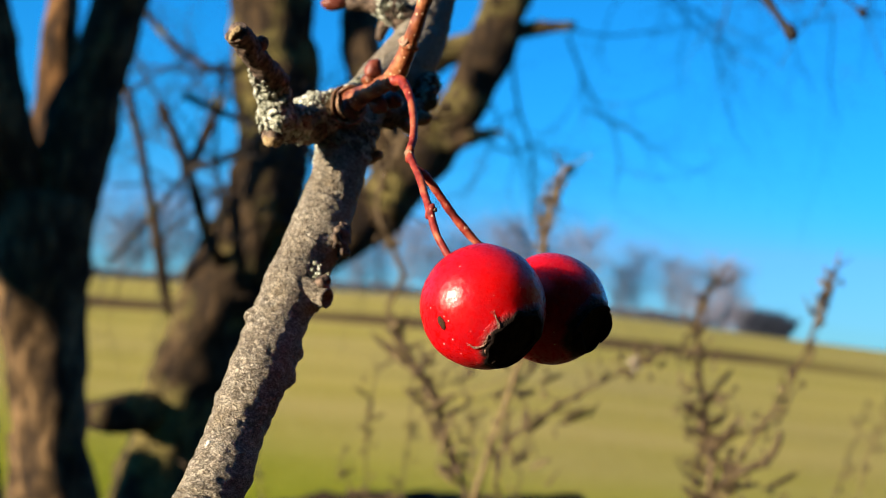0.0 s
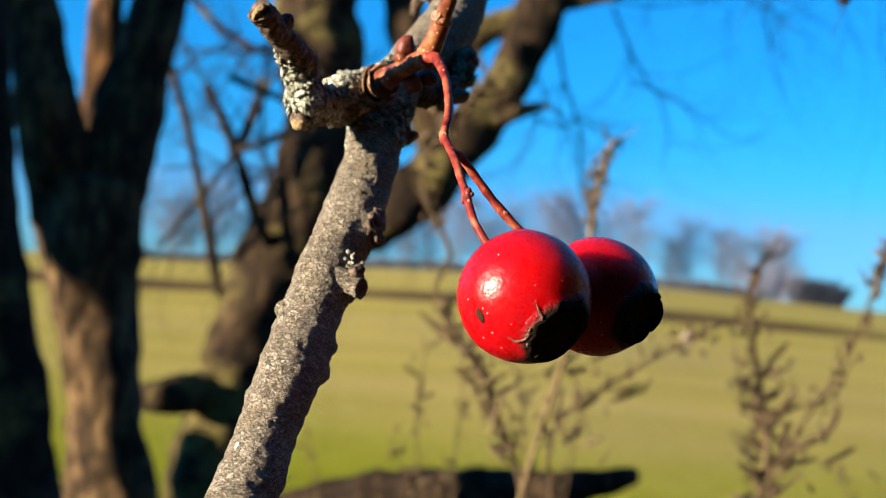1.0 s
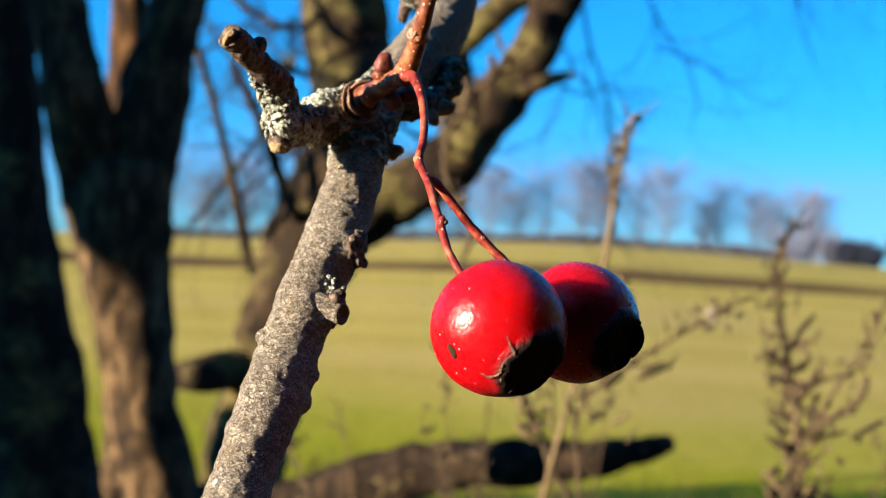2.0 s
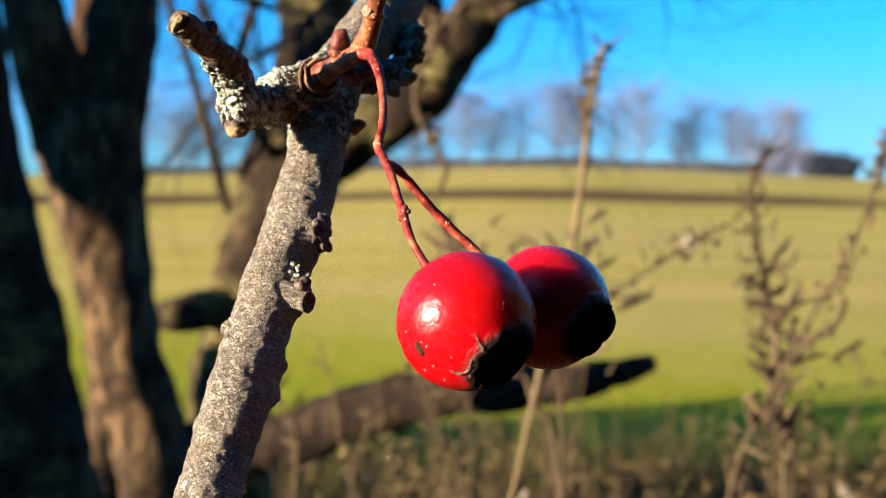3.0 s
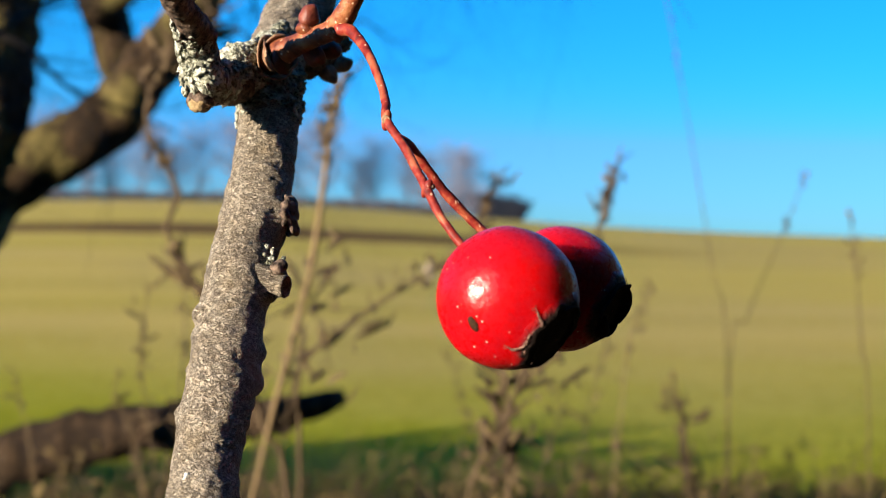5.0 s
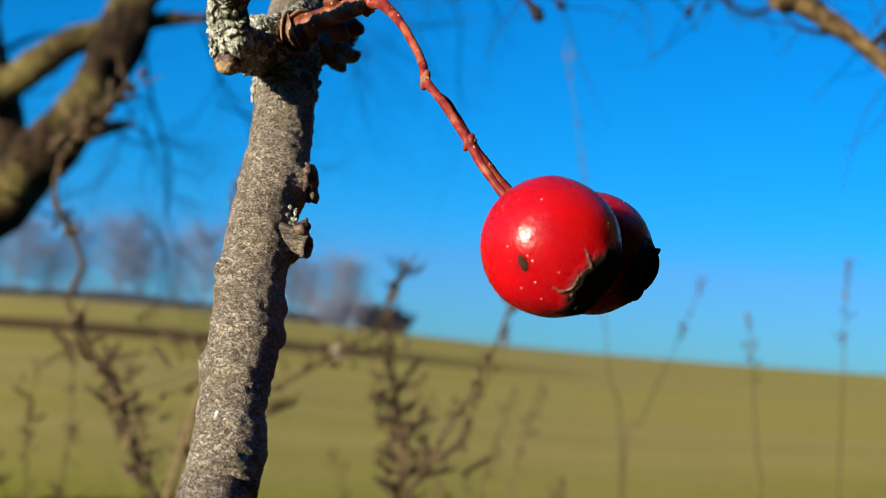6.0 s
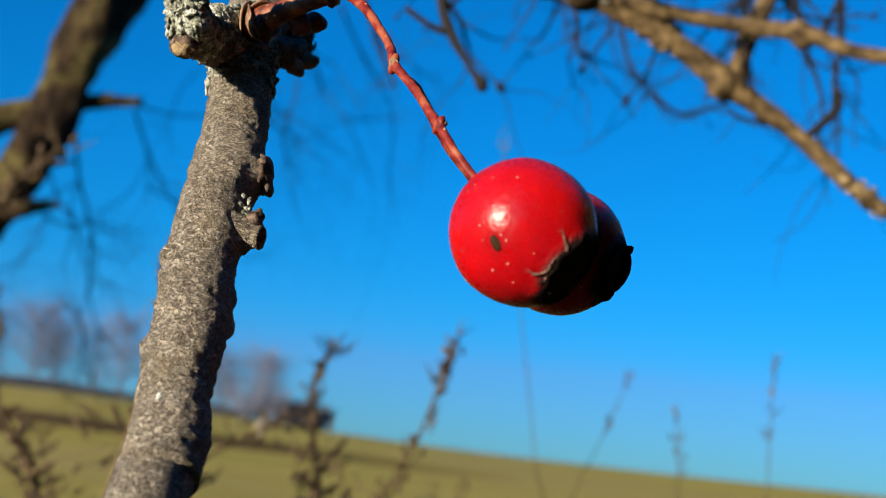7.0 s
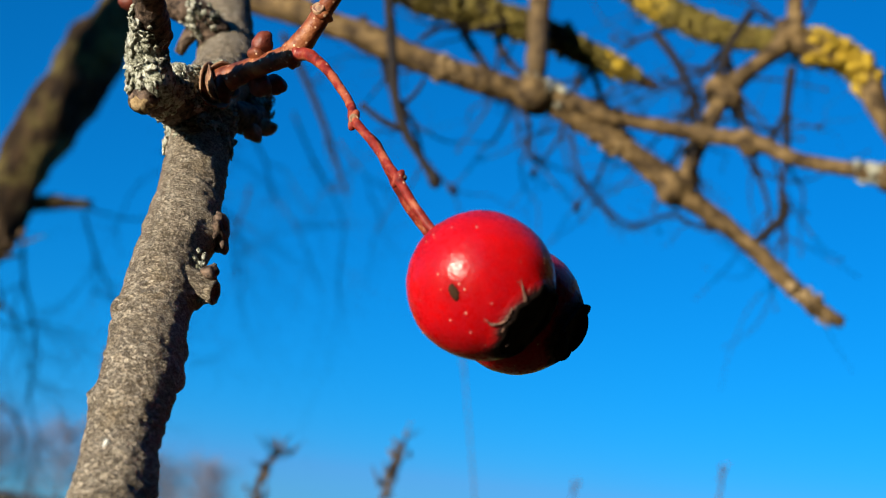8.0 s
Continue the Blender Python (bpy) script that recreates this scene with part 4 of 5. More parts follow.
# ---- the overhanging branch ----
BOUGH = [(0.038, 0.700, 1.658, 0.0081), (0.073, 0.670, 1.646, 0.0075), (0.115, 0.640, 1.630, 0.0069), (0.173, 0.620, 1.613, 0.0066), (0.214, 0.612, 1.608, 0.0066), (0.251, 0.605, 1.597, 0.0064), (0.292, 0.597, 1.574, 0.0064), (0.327, 0.588, 1.553, 0.0050), (0.365, 0.575, 1.522, 0.0044), (0.379, 0.570, 1.515, 0.0027)]
BOUGH_SIDE = [(0.215, 0.610, 1.611, 0.0058), (0.251, 0.595, 1.602, 0.0043), (0.292, 0.580, 1.598, 0.0046), (0.315, 0.565, 1.595, 0.0043), (0.335, 0.550, 1.586, 0.0040), (0.370, 0.530, 1.581, 0.0038), (0.397, 0.510, 1.577, 0.0038), (0.448, 0.490, 1.584, 0.0030)]
BOUGH_LINK = [(0.298, 0.597, 1.574, 0.0065), (0.306, 0.600, 1.600, 0.0054), (0.324, 0.605, 1.636, 0.0053), (0.346, 0.610, 1.660, 0.0051), (0.370, 0.615, 1.686, 0.0056), (0.376, 0.620, 1.718, 0.0048), (0.392, 0.630, 1.763, 0.0043)]
BOUGH_LICHEN = [(0.480, 0.600, 1.587, 0.0041), (0.443, 0.600, 1.622, 0.0050), (0.422, 0.600, 1.647, 0.0060), (0.410, 0.605, 1.673, 0.0080), (0.382, 0.610, 1.680, 0.0086), (0.363, 0.615, 1.680, 0.0053)]
BOUGH_UP = [(0.213, 0.610, 1.610, 0.0058), (0.232, 0.650, 1.648, 0.0056), (0.253, 0.700, 1.696, 0.0061), (0.261, 0.720, 1.739, 0.0057)]
MOSSY = [(0.153, 0.740, 1.715, 0.0096), (0.198, 0.740, 1.706, 0.0097), (0.239, 0.730, 1.701, 0.0091), (0.265, 0.720, 1.695, 0.0083), (0.305, 0.720, 1.689, 0.0064), (0.340, 0.710, 1.677, 0.0028)]
MOSSY_SIDE = [(0.357, 0.800, 1.792, 0.0106), (0.384, 0.780, 1.766, 0.0096), (0.420, 0.750, 1.746, 0.0079), (0.430, 0.700, 1.729, 0.0053)]


def lichen_on(rows, lo, hi, count, size, facing, rnd, geo, limit=-0.2):
    """Curled scales scattered over a stretch of a tube, on the side that faces the light."""
    c = spline(rows, 0.0003 if size < 0.002 else 0.003)
    f = Vector(facing).normalized()
    n = 0
    while n < count:
        k = int(rnd.uniform(lo, hi) * (len(c) - 2))
        ax = Vector(c[k + 1][:3]) - Vector(c[k][:3])
        d = ax.cross(Vector((rnd.gauss(0, 1), rnd.gauss(0, 1), rnd.gauss(0, 1))))
        if d.length < 1e-12:
            continue
        d.normalize()
        if d.dot(f) < limit + rnd.uniform(-.2, .2):
            continue
        p = Vector(c[k][:3]) + ax * rnd.uniform(-1.5, 1.5) + d * c[k][3] * (rnd.uniform(0.98, 1.08) if c[k][3] > 0.003 else rnd.uniform(1.02, 1.25))
        w = 0.5 if size > 0.002 else 0.3
        flake(p, d + Vector((rnd.gauss(0, w), rnd.gauss(0, w), rnd.gauss(0, w))), size * rnd.uniform(.5, 1.3), 0.45, rnd, geo)
        n += 1
    return geo


def crust(rows, lo, hi, facing, share, seed, geo, size=1300.0, thick=0.22):
    """A lobed lichen crust over a stretch of a tube, thickest on the side that faces the light, with bare gaps."""
    c = spline(rows, 0.00016)
    c = c[int(lo * (len(c) - 1)):int(hi * (len(c) - 1)) + 1]
    f = Vector(facing).normalized()
    n = len(c)

    def relief(p, a, way):
        v = Vector(p)
        k = int(np.argmin(((c[:, :3] - np.array(p)) ** 2).sum(1)))
        d = (v - Vector(c[k][:3])).normalized()
        dist, _ = noise.voronoi(v * size)
        fine, _ = noise.voronoi(v * size * 2.3)
        lobe = 0.6 * min(1.0, (dist[1] - dist[0]) * 2.2) + 0.5 * min(1.0, (fine[1] - fine[0]) * 2.0)
        patch = 0.9 * noise.noise(v * 330 + Vector((seed, 0, 0))) + 0.5 * noise.noise(v * 900 + Vector((0, seed, 0)))
        end = min(1.0, k / (0.12 * n), (n - 1 - k) / (0.12 * n))
        cover = share + 0.8 * d.dot(f) + patch - 1.2 * (1 - end)
        lift = max(-1.0, min(1.0, cover * 2.5))
        return lift * thick * (0.35 + 0.85 * lobe) + 0.06 * noise.noise(v * 2600)

    tube([tuple(q) for q in c[::3]], 0.00018, 80, relief, geo)
    return geo


def build_overhang():
    rnd = random.Random(12)
    t = thing("overhanging_branch", BOUGH[0][:3], "brown crooked leafless branch with knots and lichen overhead", "branch")
    knots = bark_relief(0.26, 40.0)
    part("bough", tube(BOUGH, 0.004, 16, knots), OVER_BARK, t)
    for rows in (BOUGH_SIDE, BOUGH_LINK, BOUGH_LICHEN, BOUGH_UP):
        part("side_branch", tube(rows, 0.004, 14, knots), OVER_BARK, t)
    for c, r in ((BOUGH[6], 1.5), (BOUGH[4], 1.4), (BOUGH_SIDE[3], 1.5), (BOUGH_SIDE[5], 1.6), (BOUGH_LINK[2], 1.6), (BOUGH_LINK[4], 1.5), (BOUGH[8], 1.3)):
        part("knot", blob(c[:3], (1, 0, -.4), c[3] * r, c[3] * r * 1.2, 0.5, 90, 14, 10), OVER_BARK, t)
    part("lichen", lichen_on(BOUGH_LICHEN, 0.64, 0.92, 150, 0.0035, (-1, -.4, .4), rnd, Geo(), -0.6), YELLOW_LICHEN, t, "bright yellow lichen crust")
    for lo, hi in ((0.60, 0.67), (0.93, 0.98), (0.40, 0.44)):
        part("lichen", lichen_on(BOUGH, lo, hi, 16, 0.0024, (-1, -.4, .4), rnd, Geo(), -0.4), CUT_WOOD, t, "pale tan lichen on a knot")
    part("lichen", lichen_on(BOUGH_SIDE, 0.0, 0.05, 40, 0.003, (-1, -.4, .4), rnd, Geo(), -0.6), LICHEN, t, "pale grey lichen")
    part("lichen", lichen_on(BOUGH_SIDE, 0.62, 0.72, 40, 0.003, (-1, -.4, .4), rnd, Geo(), -0.6), LICHEN, t, "pale grey lichen")
    for rows in ([(0.335, 0.586, 1.551, 0.0024), (0.342, 0.583, 1.559, 0.0024), (0.348, 0.580, 1.568, 0.0027), (0.344, 0.578, 1.577, 0.0018)], [(0.111, 0.508, 1.544, 0.0011), (0.118, 0.510, 1.553, 0.0009), (0.122, 0.512, 1.561, 0.0007)]):
        part("twig", tube(rows, 0.004, 7), DARK_TWIG, t)
    for i in range(16):
        c = BOUGH_LINK if i % 3 == 0 else (BOUGH_SIDE if i % 3 == 1 else BOUGH)
        p = c[rnd.randint(1, len(c) - 3)]
        up = 0.1 if c is BOUGH else -0.6
        twig_part(p[:3], (rnd.uniform(-1, 1), rnd.uniform(-.2, 1), rnd.uniform(up, .9)), rnd.uniform(0.03, 0.05 if c is BOUGH else 0.08), 0.0015, 1, rnd, t)
    u = thing("overhanging_branch", MOSSY[0][:3], "mossy yellow-green lichened branch overhead", "branch")
    for rows in (MOSSY, MOSSY_SIDE):
        part("bough", tube(rows, 0.004, 14, knots), TREE_BARK, u)
        part("lichen", lichen_on(rows, 0.1, 0.95, 420, 0.003, (-1, -.4, .2), rnd, Geo(), -0.2), OLIVE_LICHEN, u, "dull yellow lichen crust")
        for lo in (0.84,) if rows is MOSSY else (0.22,):
            part("lichen", lichen_on(rows, lo, lo + 0.10, 45, 0.0034, (-1, -.6, -.2), rnd, Geo(), -0.1), YELLOW_LICHEN, u, "bright yellow lichen patch")
    for i in range(7):
        p = MOSSY[rnd.randint(1, 4)] if i % 2 else MOSSY_SIDE[rnd.randint(0, 3)]
        twig_part(p[:3], (rnd.uniform(-1, 1), rnd.uniform(0, 1), rnd.uniform(-.8, .8)), rnd.uniform(0.06, 0.13), 0.0024, 1, rnd, u)
    for p, d in (((0.228, 0.758, 1.7), (0.6, 0.1, -0.5)), ((0.244, 0.745, 1.714), (-0.3, 0.1, -0.9)), ((0.284, 0.729, 1.711), (0.5, 0.1, -0.6)), ((0.372, 0.686, 1.701), (0.5, 0.2, -0.7)), ((0.408, 0.666, 1.693), (0.2, 0.2, -1)), ((0.334, 0.705, 1.709), (0.7, 0.1, -0.4)), ((0.168, 0.778, 1.7), (0.7, 0.1, -0.5)), ((0.379, 0.67, 1.723), (-0.4, 0.1, -0.8))):
        twig_part(p, d, 0.13, 0.0030, 1, rnd, u)
    w = thing("hanging_twig", [(0.102, 0.520, 1.609, 0.0022), (0.106, 0.515, 1.578, 0.0021), (0.110, 0.508, 1.547, 0.0020), (0.115, 0.504, 1.533, 0.0020), (0.123, 0.501, 1.521, 0.0016), (0.127, 0.500, 1.516, 0.0020)][0][:3], "thin dark hanging twig ending in a bud", "twig")
    rows = [(0.102, 0.520, 1.609, 0.0022), (0.106, 0.515, 1.578, 0.0021), (0.110, 0.508, 1.547, 0.0020), (0.115, 0.504, 1.533, 0.0020), (0.123, 0.501, 1.521, 0.0016), (0.127, 0.500, 1.516, 0.0020)]
    part("stem", tube(rows, 0.003, 8, bark_relief(0.3, 150.0)), DARK_TWIG, w)
    part("side_twig", tube([(0.096, 0.510, 1.543, 0.0011), (0.106, 0.507, 1.537, 0.0013), (0.114, 0.505, 1.535, 0.0016)], 0.003, 7), DARK_TWIG, w)
    part("bud", blob(rows[-1][:3], (0.3, 0, -1), 0.0026, 0.0034, 0.2, 300), DARK_TWIG, w)
    for rows in ([(0.620, 1.400, 1.913, 0.0027), (0.634, 1.400, 1.866, 0.0027), (0.666, 1.400, 1.835, 0.0027), (0.710, 1.400, 1.814, 0.0027), (0.767, 1.400, 1.839, 0.0021)], [(0.304, 1.600, 2.021, 0.0044), (0.346, 1.600, 1.963, 0.0043), (0.381, 1.600, 1.904, 0.0036), (0.415, 1.600, 1.836, 0.0021)]):
        w = thing("hanging_twig", rows[0][:3], "thin dark curved twig hanging in the sky", "twig")
        part("stem", tube(rows, 0.006, 7), DARK_TWIG, w)
        g = Geo()
        for k in range(1, len(rows)):
            twiggy(rows[k][:3], (rnd.uniform(-1, 1), rnd.uniform(-1, 1), rnd.uniform(-1, .5)), 0.05, 0.0015, 1, rnd, g)
        part("side_twig", g, DARK_TWIG, w, kind="stuff")


build_overhang()

# ---- the hawthorn branch ----
STEM = [(-0.02945, 0.15050, 1.36072, 0.00390), (-0.02822, 0.15450, 1.36516, 0.00396), (-0.02747, 0.15900, 1.37003, 0.00383), (-0.02605, 0.16400, 1.37646, 0.00413), (-0.02495, 0.17000, 1.38320, 0.00395), (-0.02356, 0.17550, 1.39047, 0.00406), (-0.02148, 0.18150, 1.39820, 0.00418), (-0.01993, 0.18750, 1.40641, 0.00406), (-0.01945, 0.19200, 1.41327, 0.00408), (-0.01843, 0.19800, 1.41892, 0.00412), (-0.01575, 0.20800, 1.42500, 0.00445), (-0.01290, 0.21800, 1.43153, 0.00470), (-0.01040, 0.23000, 1.43886, 0.00480), (-0.00890, 0.24600, 1.45200, 0.00460), (-0.00781, 0.26000, 1.46570, 0.00442), (-0.00608, 0.28000, 1.48831, 0.00464), (-0.00280, 0.32000, 1.53633, 0.00526)]
STUB = [(-0.02063, 0.19200, 1.41671, 0.00284), (-0.02403, 0.18700, 1.41498, 0.00253), (-0.02685, 0.18200, 1.41394, 0.00239), (-0.02840, 0.17850, 1.41419, 0.00235), (-0.02905, 0.17900, 1.41732, 0.00228), (-0.03011, 0.17500, 1.41986, 0.00201), (-0.03212, 0.16950, 1.42189, 0.00181), (-0.03405, 0.16450, 1.42339, 0.00155)]
NODE = [(-0.02725, 0.18200, 1.41417, 0.00207), (-0.02867, 0.17900, 1.41253, 0.00212), (-0.02922, 0.17800, 1.41088, 0.00156)]
SPUR = [(-0.02219, 0.19100, 1.41764, 0.00216), (-0.01944, 0.18700, 1.41865, 0.00196), (-0.01687, 0.18300, 1.41984, 0.00144), (-0.01415, 0.17900, 1.42065, 0.00133), (-0.01187, 0.17650, 1.42145, 0.00139)]
SHOOT = [(-0.01237, 0.17700, 1.42120, 0.00147), (-0.01117, 0.17450, 1.42368, 0.00137), (-0.01034, 0.17250, 1.42601, 0.00118), (-0.00936, 0.17000, 1.42892, 0.00104), (-0.00801, 0.16700, 1.43381, 0.00098)]
STALK_A = [(-0.01208, 0.17550, 1.42101, 0.00096), (-0.01070, 0.17350, 1.42047, 0.00076), (-0.00946, 0.17000, 1.41791, 0.00059), (-0.00852, 0.16550, 1.41418, 0.00053), (-0.00824, 0.16100, 1.41059, 0.00052), (-0.00847, 0.15850, 1.40825, 0.00055), (-0.00692, 0.15530, 1.40510, 0.00050), (-0.00572, 0.15250, 1.40201, 0.00049), (-0.00503, 0.15080, 1.40021, 0.00052), (-0.00404, 0.14850, 1.39741, 0.00049), (-0.00234, 0.14680, 1.39471, 0.00048)]
STALK_A.append((-0.0006, 0.1455, 1.3925, 0.0005))
STALK_B = [(-0.00743, 0.15630, 1.40616, 0.00048), (-0.00613, 0.15650, 1.40532, 0.00054), (-0.00405, 0.15720, 1.40311, 0.00055), (-0.00160, 0.15780, 1.40027, 0.00055), (0.00086, 0.15800, 1.39795, 0.00055), (0.00305, 0.15800, 1.39597, 0.00055), (0.00474, 0.15700, 1.39413, 0.00061)]


SWELLINGS = [((-0.02097, 0.16550, 1.37683), 0.0013, 0.30), ((-0.02108, 0.16850, 1.38015), 0.0012, 0.22), ((-0.02915, 0.17150, 1.38482), 0.0014, 0.26), ((-0.03136, 0.16300, 1.37354), 0.0016, 0.22), ((-0.02585, 0.18050, 1.39688), 0.0014, 0.05), ((-0.01750, 0.17800, 1.39700), 0.0022, 0.36), ((-0.01920, 0.17250, 1.38808), 0.0019, 0.42), ((-0.02932, 0.16900, 1.38166), 0.0012, 0.10)]


def stem_relief(p, a, way):
    v = Vector(p)
    lump = 0.0
    for c, size, amp in SWELLINGS:
        lump += amp * math.exp(-((v - Vector(c)).length / size) ** 2)
    ring = noise.noise(Vector((way * 700, math.cos(a) * 1.2, math.sin(a) * 1.2)))
    ring2 = noise.noise(Vector((way * 1900, math.cos(a) * 2.5, math.sin(a) * 2.5)))
    # wrinkles gather below the swellings
    fold = math.exp(-((v.z - 1.3715) / 0.0035) ** 2) + 0.6 * math.exp(-((v.z - 1.3945) / 0.003) ** 2)
    wrinkle = 1 - abs(noise.noise(Vector((way * 1050 + 0.8 * math.sin(a), math.cos(a) * 0.8, math.sin(a) * 0.8)))) * 2
    return lump + 0.07 * noise.noise(v * 190) + 0.045 * noise.fractal(v * 620, 0.8, 2.0, 3) + 0.03 * ring + 0.016 * ring2 + 0.045 * abs(noise.noise(v * 1700)) - 0.05 * fold * max(0.0, wrinkle)


def stub_relief(p, a, way):
    v = Vector(p)
    ring = noise.noise(Vector((way * 1300, math.cos(a), math.sin(a))))
    return 0.24 * noise.noise(v * 420) + 0.13 * ring + 0.06 * noise.fractal(v * 1500, 0.8, 2.0, 3)


def soft_relief(amp, f):
    return lambda p, a, way: amp * noise.fractal(Vector(p) * f, 0.9, 2.0, 3)


def bud_scale(center, axis, radius, length, a0, a1, flare, geo, seed):
    """A curved, slightly torn bud scale: a piece of a cone with thickness."""
    R = frame_of(axis)
    c = Vector(center)
    n, m = 10, 5
    verts, faces = [], []
    for side in (0, 1):
        for i in range(m + 1):
            u = i / m
            for k in range(n + 1):
                w = k / n
                a = a0 + (a1 - a0) * w
                edge = 1 - 0.45 * (2 * w - 1) ** 2
                rad = radius * (1 + flare * u * u) - side * 0.00030
                p = Vector((rad * math.cos(a), rad * math.sin(a), length * u * edge))
                g = c + R @ p
                verts.append(g + Vector((1, 1, 1)) * 0.00022 * noise.noise(g * 900 + Vector((seed, 0, 0))))
    q = (m + 1) * (n + 1)
    for i in range(m):
        for k in range(n):
            b = i * (n + 1) + k
            faces.append((b, b + 1, b + n + 2, b + n + 1))
            faces.append((q + b + n + 1, q + b + n + 2, q + b + 1, q + b))
    for k in range(n):
        b = m * (n + 1) + k
        faces.append((b, b + 1, q + b + 1, q + b))
    for i in range(m):
        b = i * (n + 1)
        faces.append((b, b + n + 1, q + b + n + 1, q + b))
        faces.append((b + n, q + b + n, q + b + 2 * n + 1, b + 2 * n + 1))
    geo.add(verts, faces)


def build_branch():
    rnd = random.Random(3)
    t = thing("hawthorn_branch", (-0.10, 0.02, 0.0), "grey speckled hawthorn branch with lichen, knots and red fruit spur", "branch")
    low = [(-0.10, 0.02, -0.05, 0.0065), (-0.095, 0.03, 0.5, 0.006), (-0.075, 0.07, 1.1, 0.005), (-0.05, 0.115, 1.29, 0.0045), STEM[0]]
    part("lower_stem", tube(low, 0.01, 16, soft_relief(0.15, 120)), GREY_BARK, t)
    part("stem", tube(STEM, 0.00028, 84, stem_relief), GREY_BARK, t)
    # bud scars and knots along the stem
    ring = [(0.0026, -0.0034), (0.0021, -0.0019), (0.0015, -0.0009), (0.00132, -0.0004), (0.00138, 0.0), (0.00118, 0.00026), (0.00092, 0.00012), (0.00066, -0.00022), (0.00034, -0.0003), (0.00002, -0.0002)]
    part("knot", lathe((-0.01840, 0.17110, 1.38855), (0.83, -0.55, -0.06), ring, 0.22, 900), GREY_BARK, t, "round ringed bark knob")
    part("knot", blob((-0.01905, 0.17170, 1.39050), (0.7, -0.6, 0.3), 0.0012, 0.0010, 0.5, 1100, 22, 14), STUB_BARK, t, "rough bark knot")
    for c, ax, r, l in (((-0.01765, 0.17705, 1.39735), (0.7, -0.6, 0.1), 0.0017, 0.0008), ((-0.01705, 0.17765, 1.39560), (0.8, -0.4, -0.2), 0.0013, 0.0007), ((-0.01745, 0.17880, 1.39900), (0.8, -0.4, 0.4), 0.0012, 0.0007)):
        part("knot", blob(c, ax, r, l, 0.6, 1000, 26, 18), STUB_BARK, t, "dark crusted bud scar")
    g = Geo()
    for _ in range(60):
        d = Vector((rnd.uniform(-.0016, .0003), rnd.uniform(-.0002, .0006), rnd.uniform(-.0016, .0016)))
        flake(Vector((-0.01755, 0.17715, 1.39715)) + d, (0.7, -0.7, rnd.uniform(-.5, .5)), 0.00034, 0.5, rnd, g)
    part("bark_scales", g, STUB_BARK, t, "dark torn bark scales")
    part("knot", lathe((-0.02880, 0.16960, 1.38500), (-0.7, -0.7, 0.1), [(0.0012, -0.0008), (0.0010, -0.0002), (0.00085, 0.0001), (0.0006, 0.00008), (0.00002, 0.0)], 0.2, 1200, 22), GREY_BARK, t, "round leaf scar")
    # side stub
    part("side_stub", tube(STUB, 0.0003, 44, stub_relief), STUB_BARK, t, "short dark ringed side twig, cut at the tip")
    part("stub_end", tube(NODE, 0.0003, 36, stub_relief), STUB_BARK, t)
    e = NODE[-1]
    part("cut_face", blob(e[:3], (-0.2, -0.6, -0.7), e[3] * 0.8, e[3] * 0.45, 0.6, 1500, 20, 10), CUT_WOOD, t, "weathered tan cut wood")
    e = STUB[-1]
    part("cut_face", blob(e[:3], (-0.8, -0.3, 0.5), e[3] * 0.8, e[3] * 0.35, 0.6, 1500, 20, 10), CUT_WOOD, t, "weathered tan cut wood")
    part("bud", blob((Vector(STUB[-2][:3]) + Vector((0.0010, -0.0003, 0.0012))), (0.5, 0, 1), 0.0011, 0.0013, 0.2, 900, 16, 10), STUB_BARK, t)
    g = crust(STUB[:6], 0.0, 0.56, (-0.4, -0.45, 0.85), 0.45, 3, Geo(), 1100.0, 0.26)
    part("lichen", g, LICHEN, t, "crusty grey-green lichen")
    g = crust(STUB[:7], 0.38, 0.80, (-0.8, -0.7, 0.0), 0.35, 8, Geo(), 1200.0, 0.22)
    part("lichen", g, LICHEN, t, "crusty grey-green lichen")
    g = crust(NODE, 0.0, 0.80, (-0.8, -0.6, 0.2), -0.1, 5, Geo(), 1200.0, 0.16)
    lichen_on(STUB[2:7], 0.05, 0.80, 190, 0.00062, (-0.8, -0.6, 0.1), rnd, g, 0.1)
    lichen_on(STUB[2:6], 0.05, 0.9, 110, 0.0009, (-0.8, -0.6, 0.0), rnd, g, 0.2)
    lichen_on(STUB[:4], 0.02, 0.95, 150, 0.0007, (-0.3, -0.6, 0.8), rnd, g, 0.1)
    part("lichen", g, LICHEN, t, "leafy grey-green lichen")
    # the pale mound that bridges the stub and the spur
    mound = [(-0.02640, 0.18560, 1.41700, 0.0012), (-0.02430, 0.18680, 1.41790, 0.0017), (-0.02180, 0.18860, 1.41900, 0.0016), (-0.01920, 0.19120, 1.42130, 0.0012), (-0.01730, 0.19420, 1.42420, 0.0007)]
    g = crust(mound, 0.0, 1.0, (-0.4, -0.7, 0.5), 0.9, 21, Geo(), 1000.0, 0.35)
    lichen_on(mound, 0.0, 0.95, 230, 0.00062, (-0.4, -0.7, 0.5), rnd, g, -0.3)
    part("lichen", g, LICHEN, t, "pale leafy lichen mound at the fork")
    g = crust(STEM[6:11], 0.46, 0.78, (-0.5, -0.9, 0.1), -0.05, 12, Geo(), 1100.0, 0.09)
    lichen_on(STEM[7:10], 0.25, 0.72, 90, 0.00075, (-0.7, -0.7, 0.1), rnd, g, 0.3)
    lichen_on(STEM[7:10], 0.30, 0.80, 170, 0.0008, (0.5, -0.9, 0.1), rnd, g, 0.45)
    part("lichen", g, LICHEN, t, "thin pale lichen film on the bark")
    g = Geo()
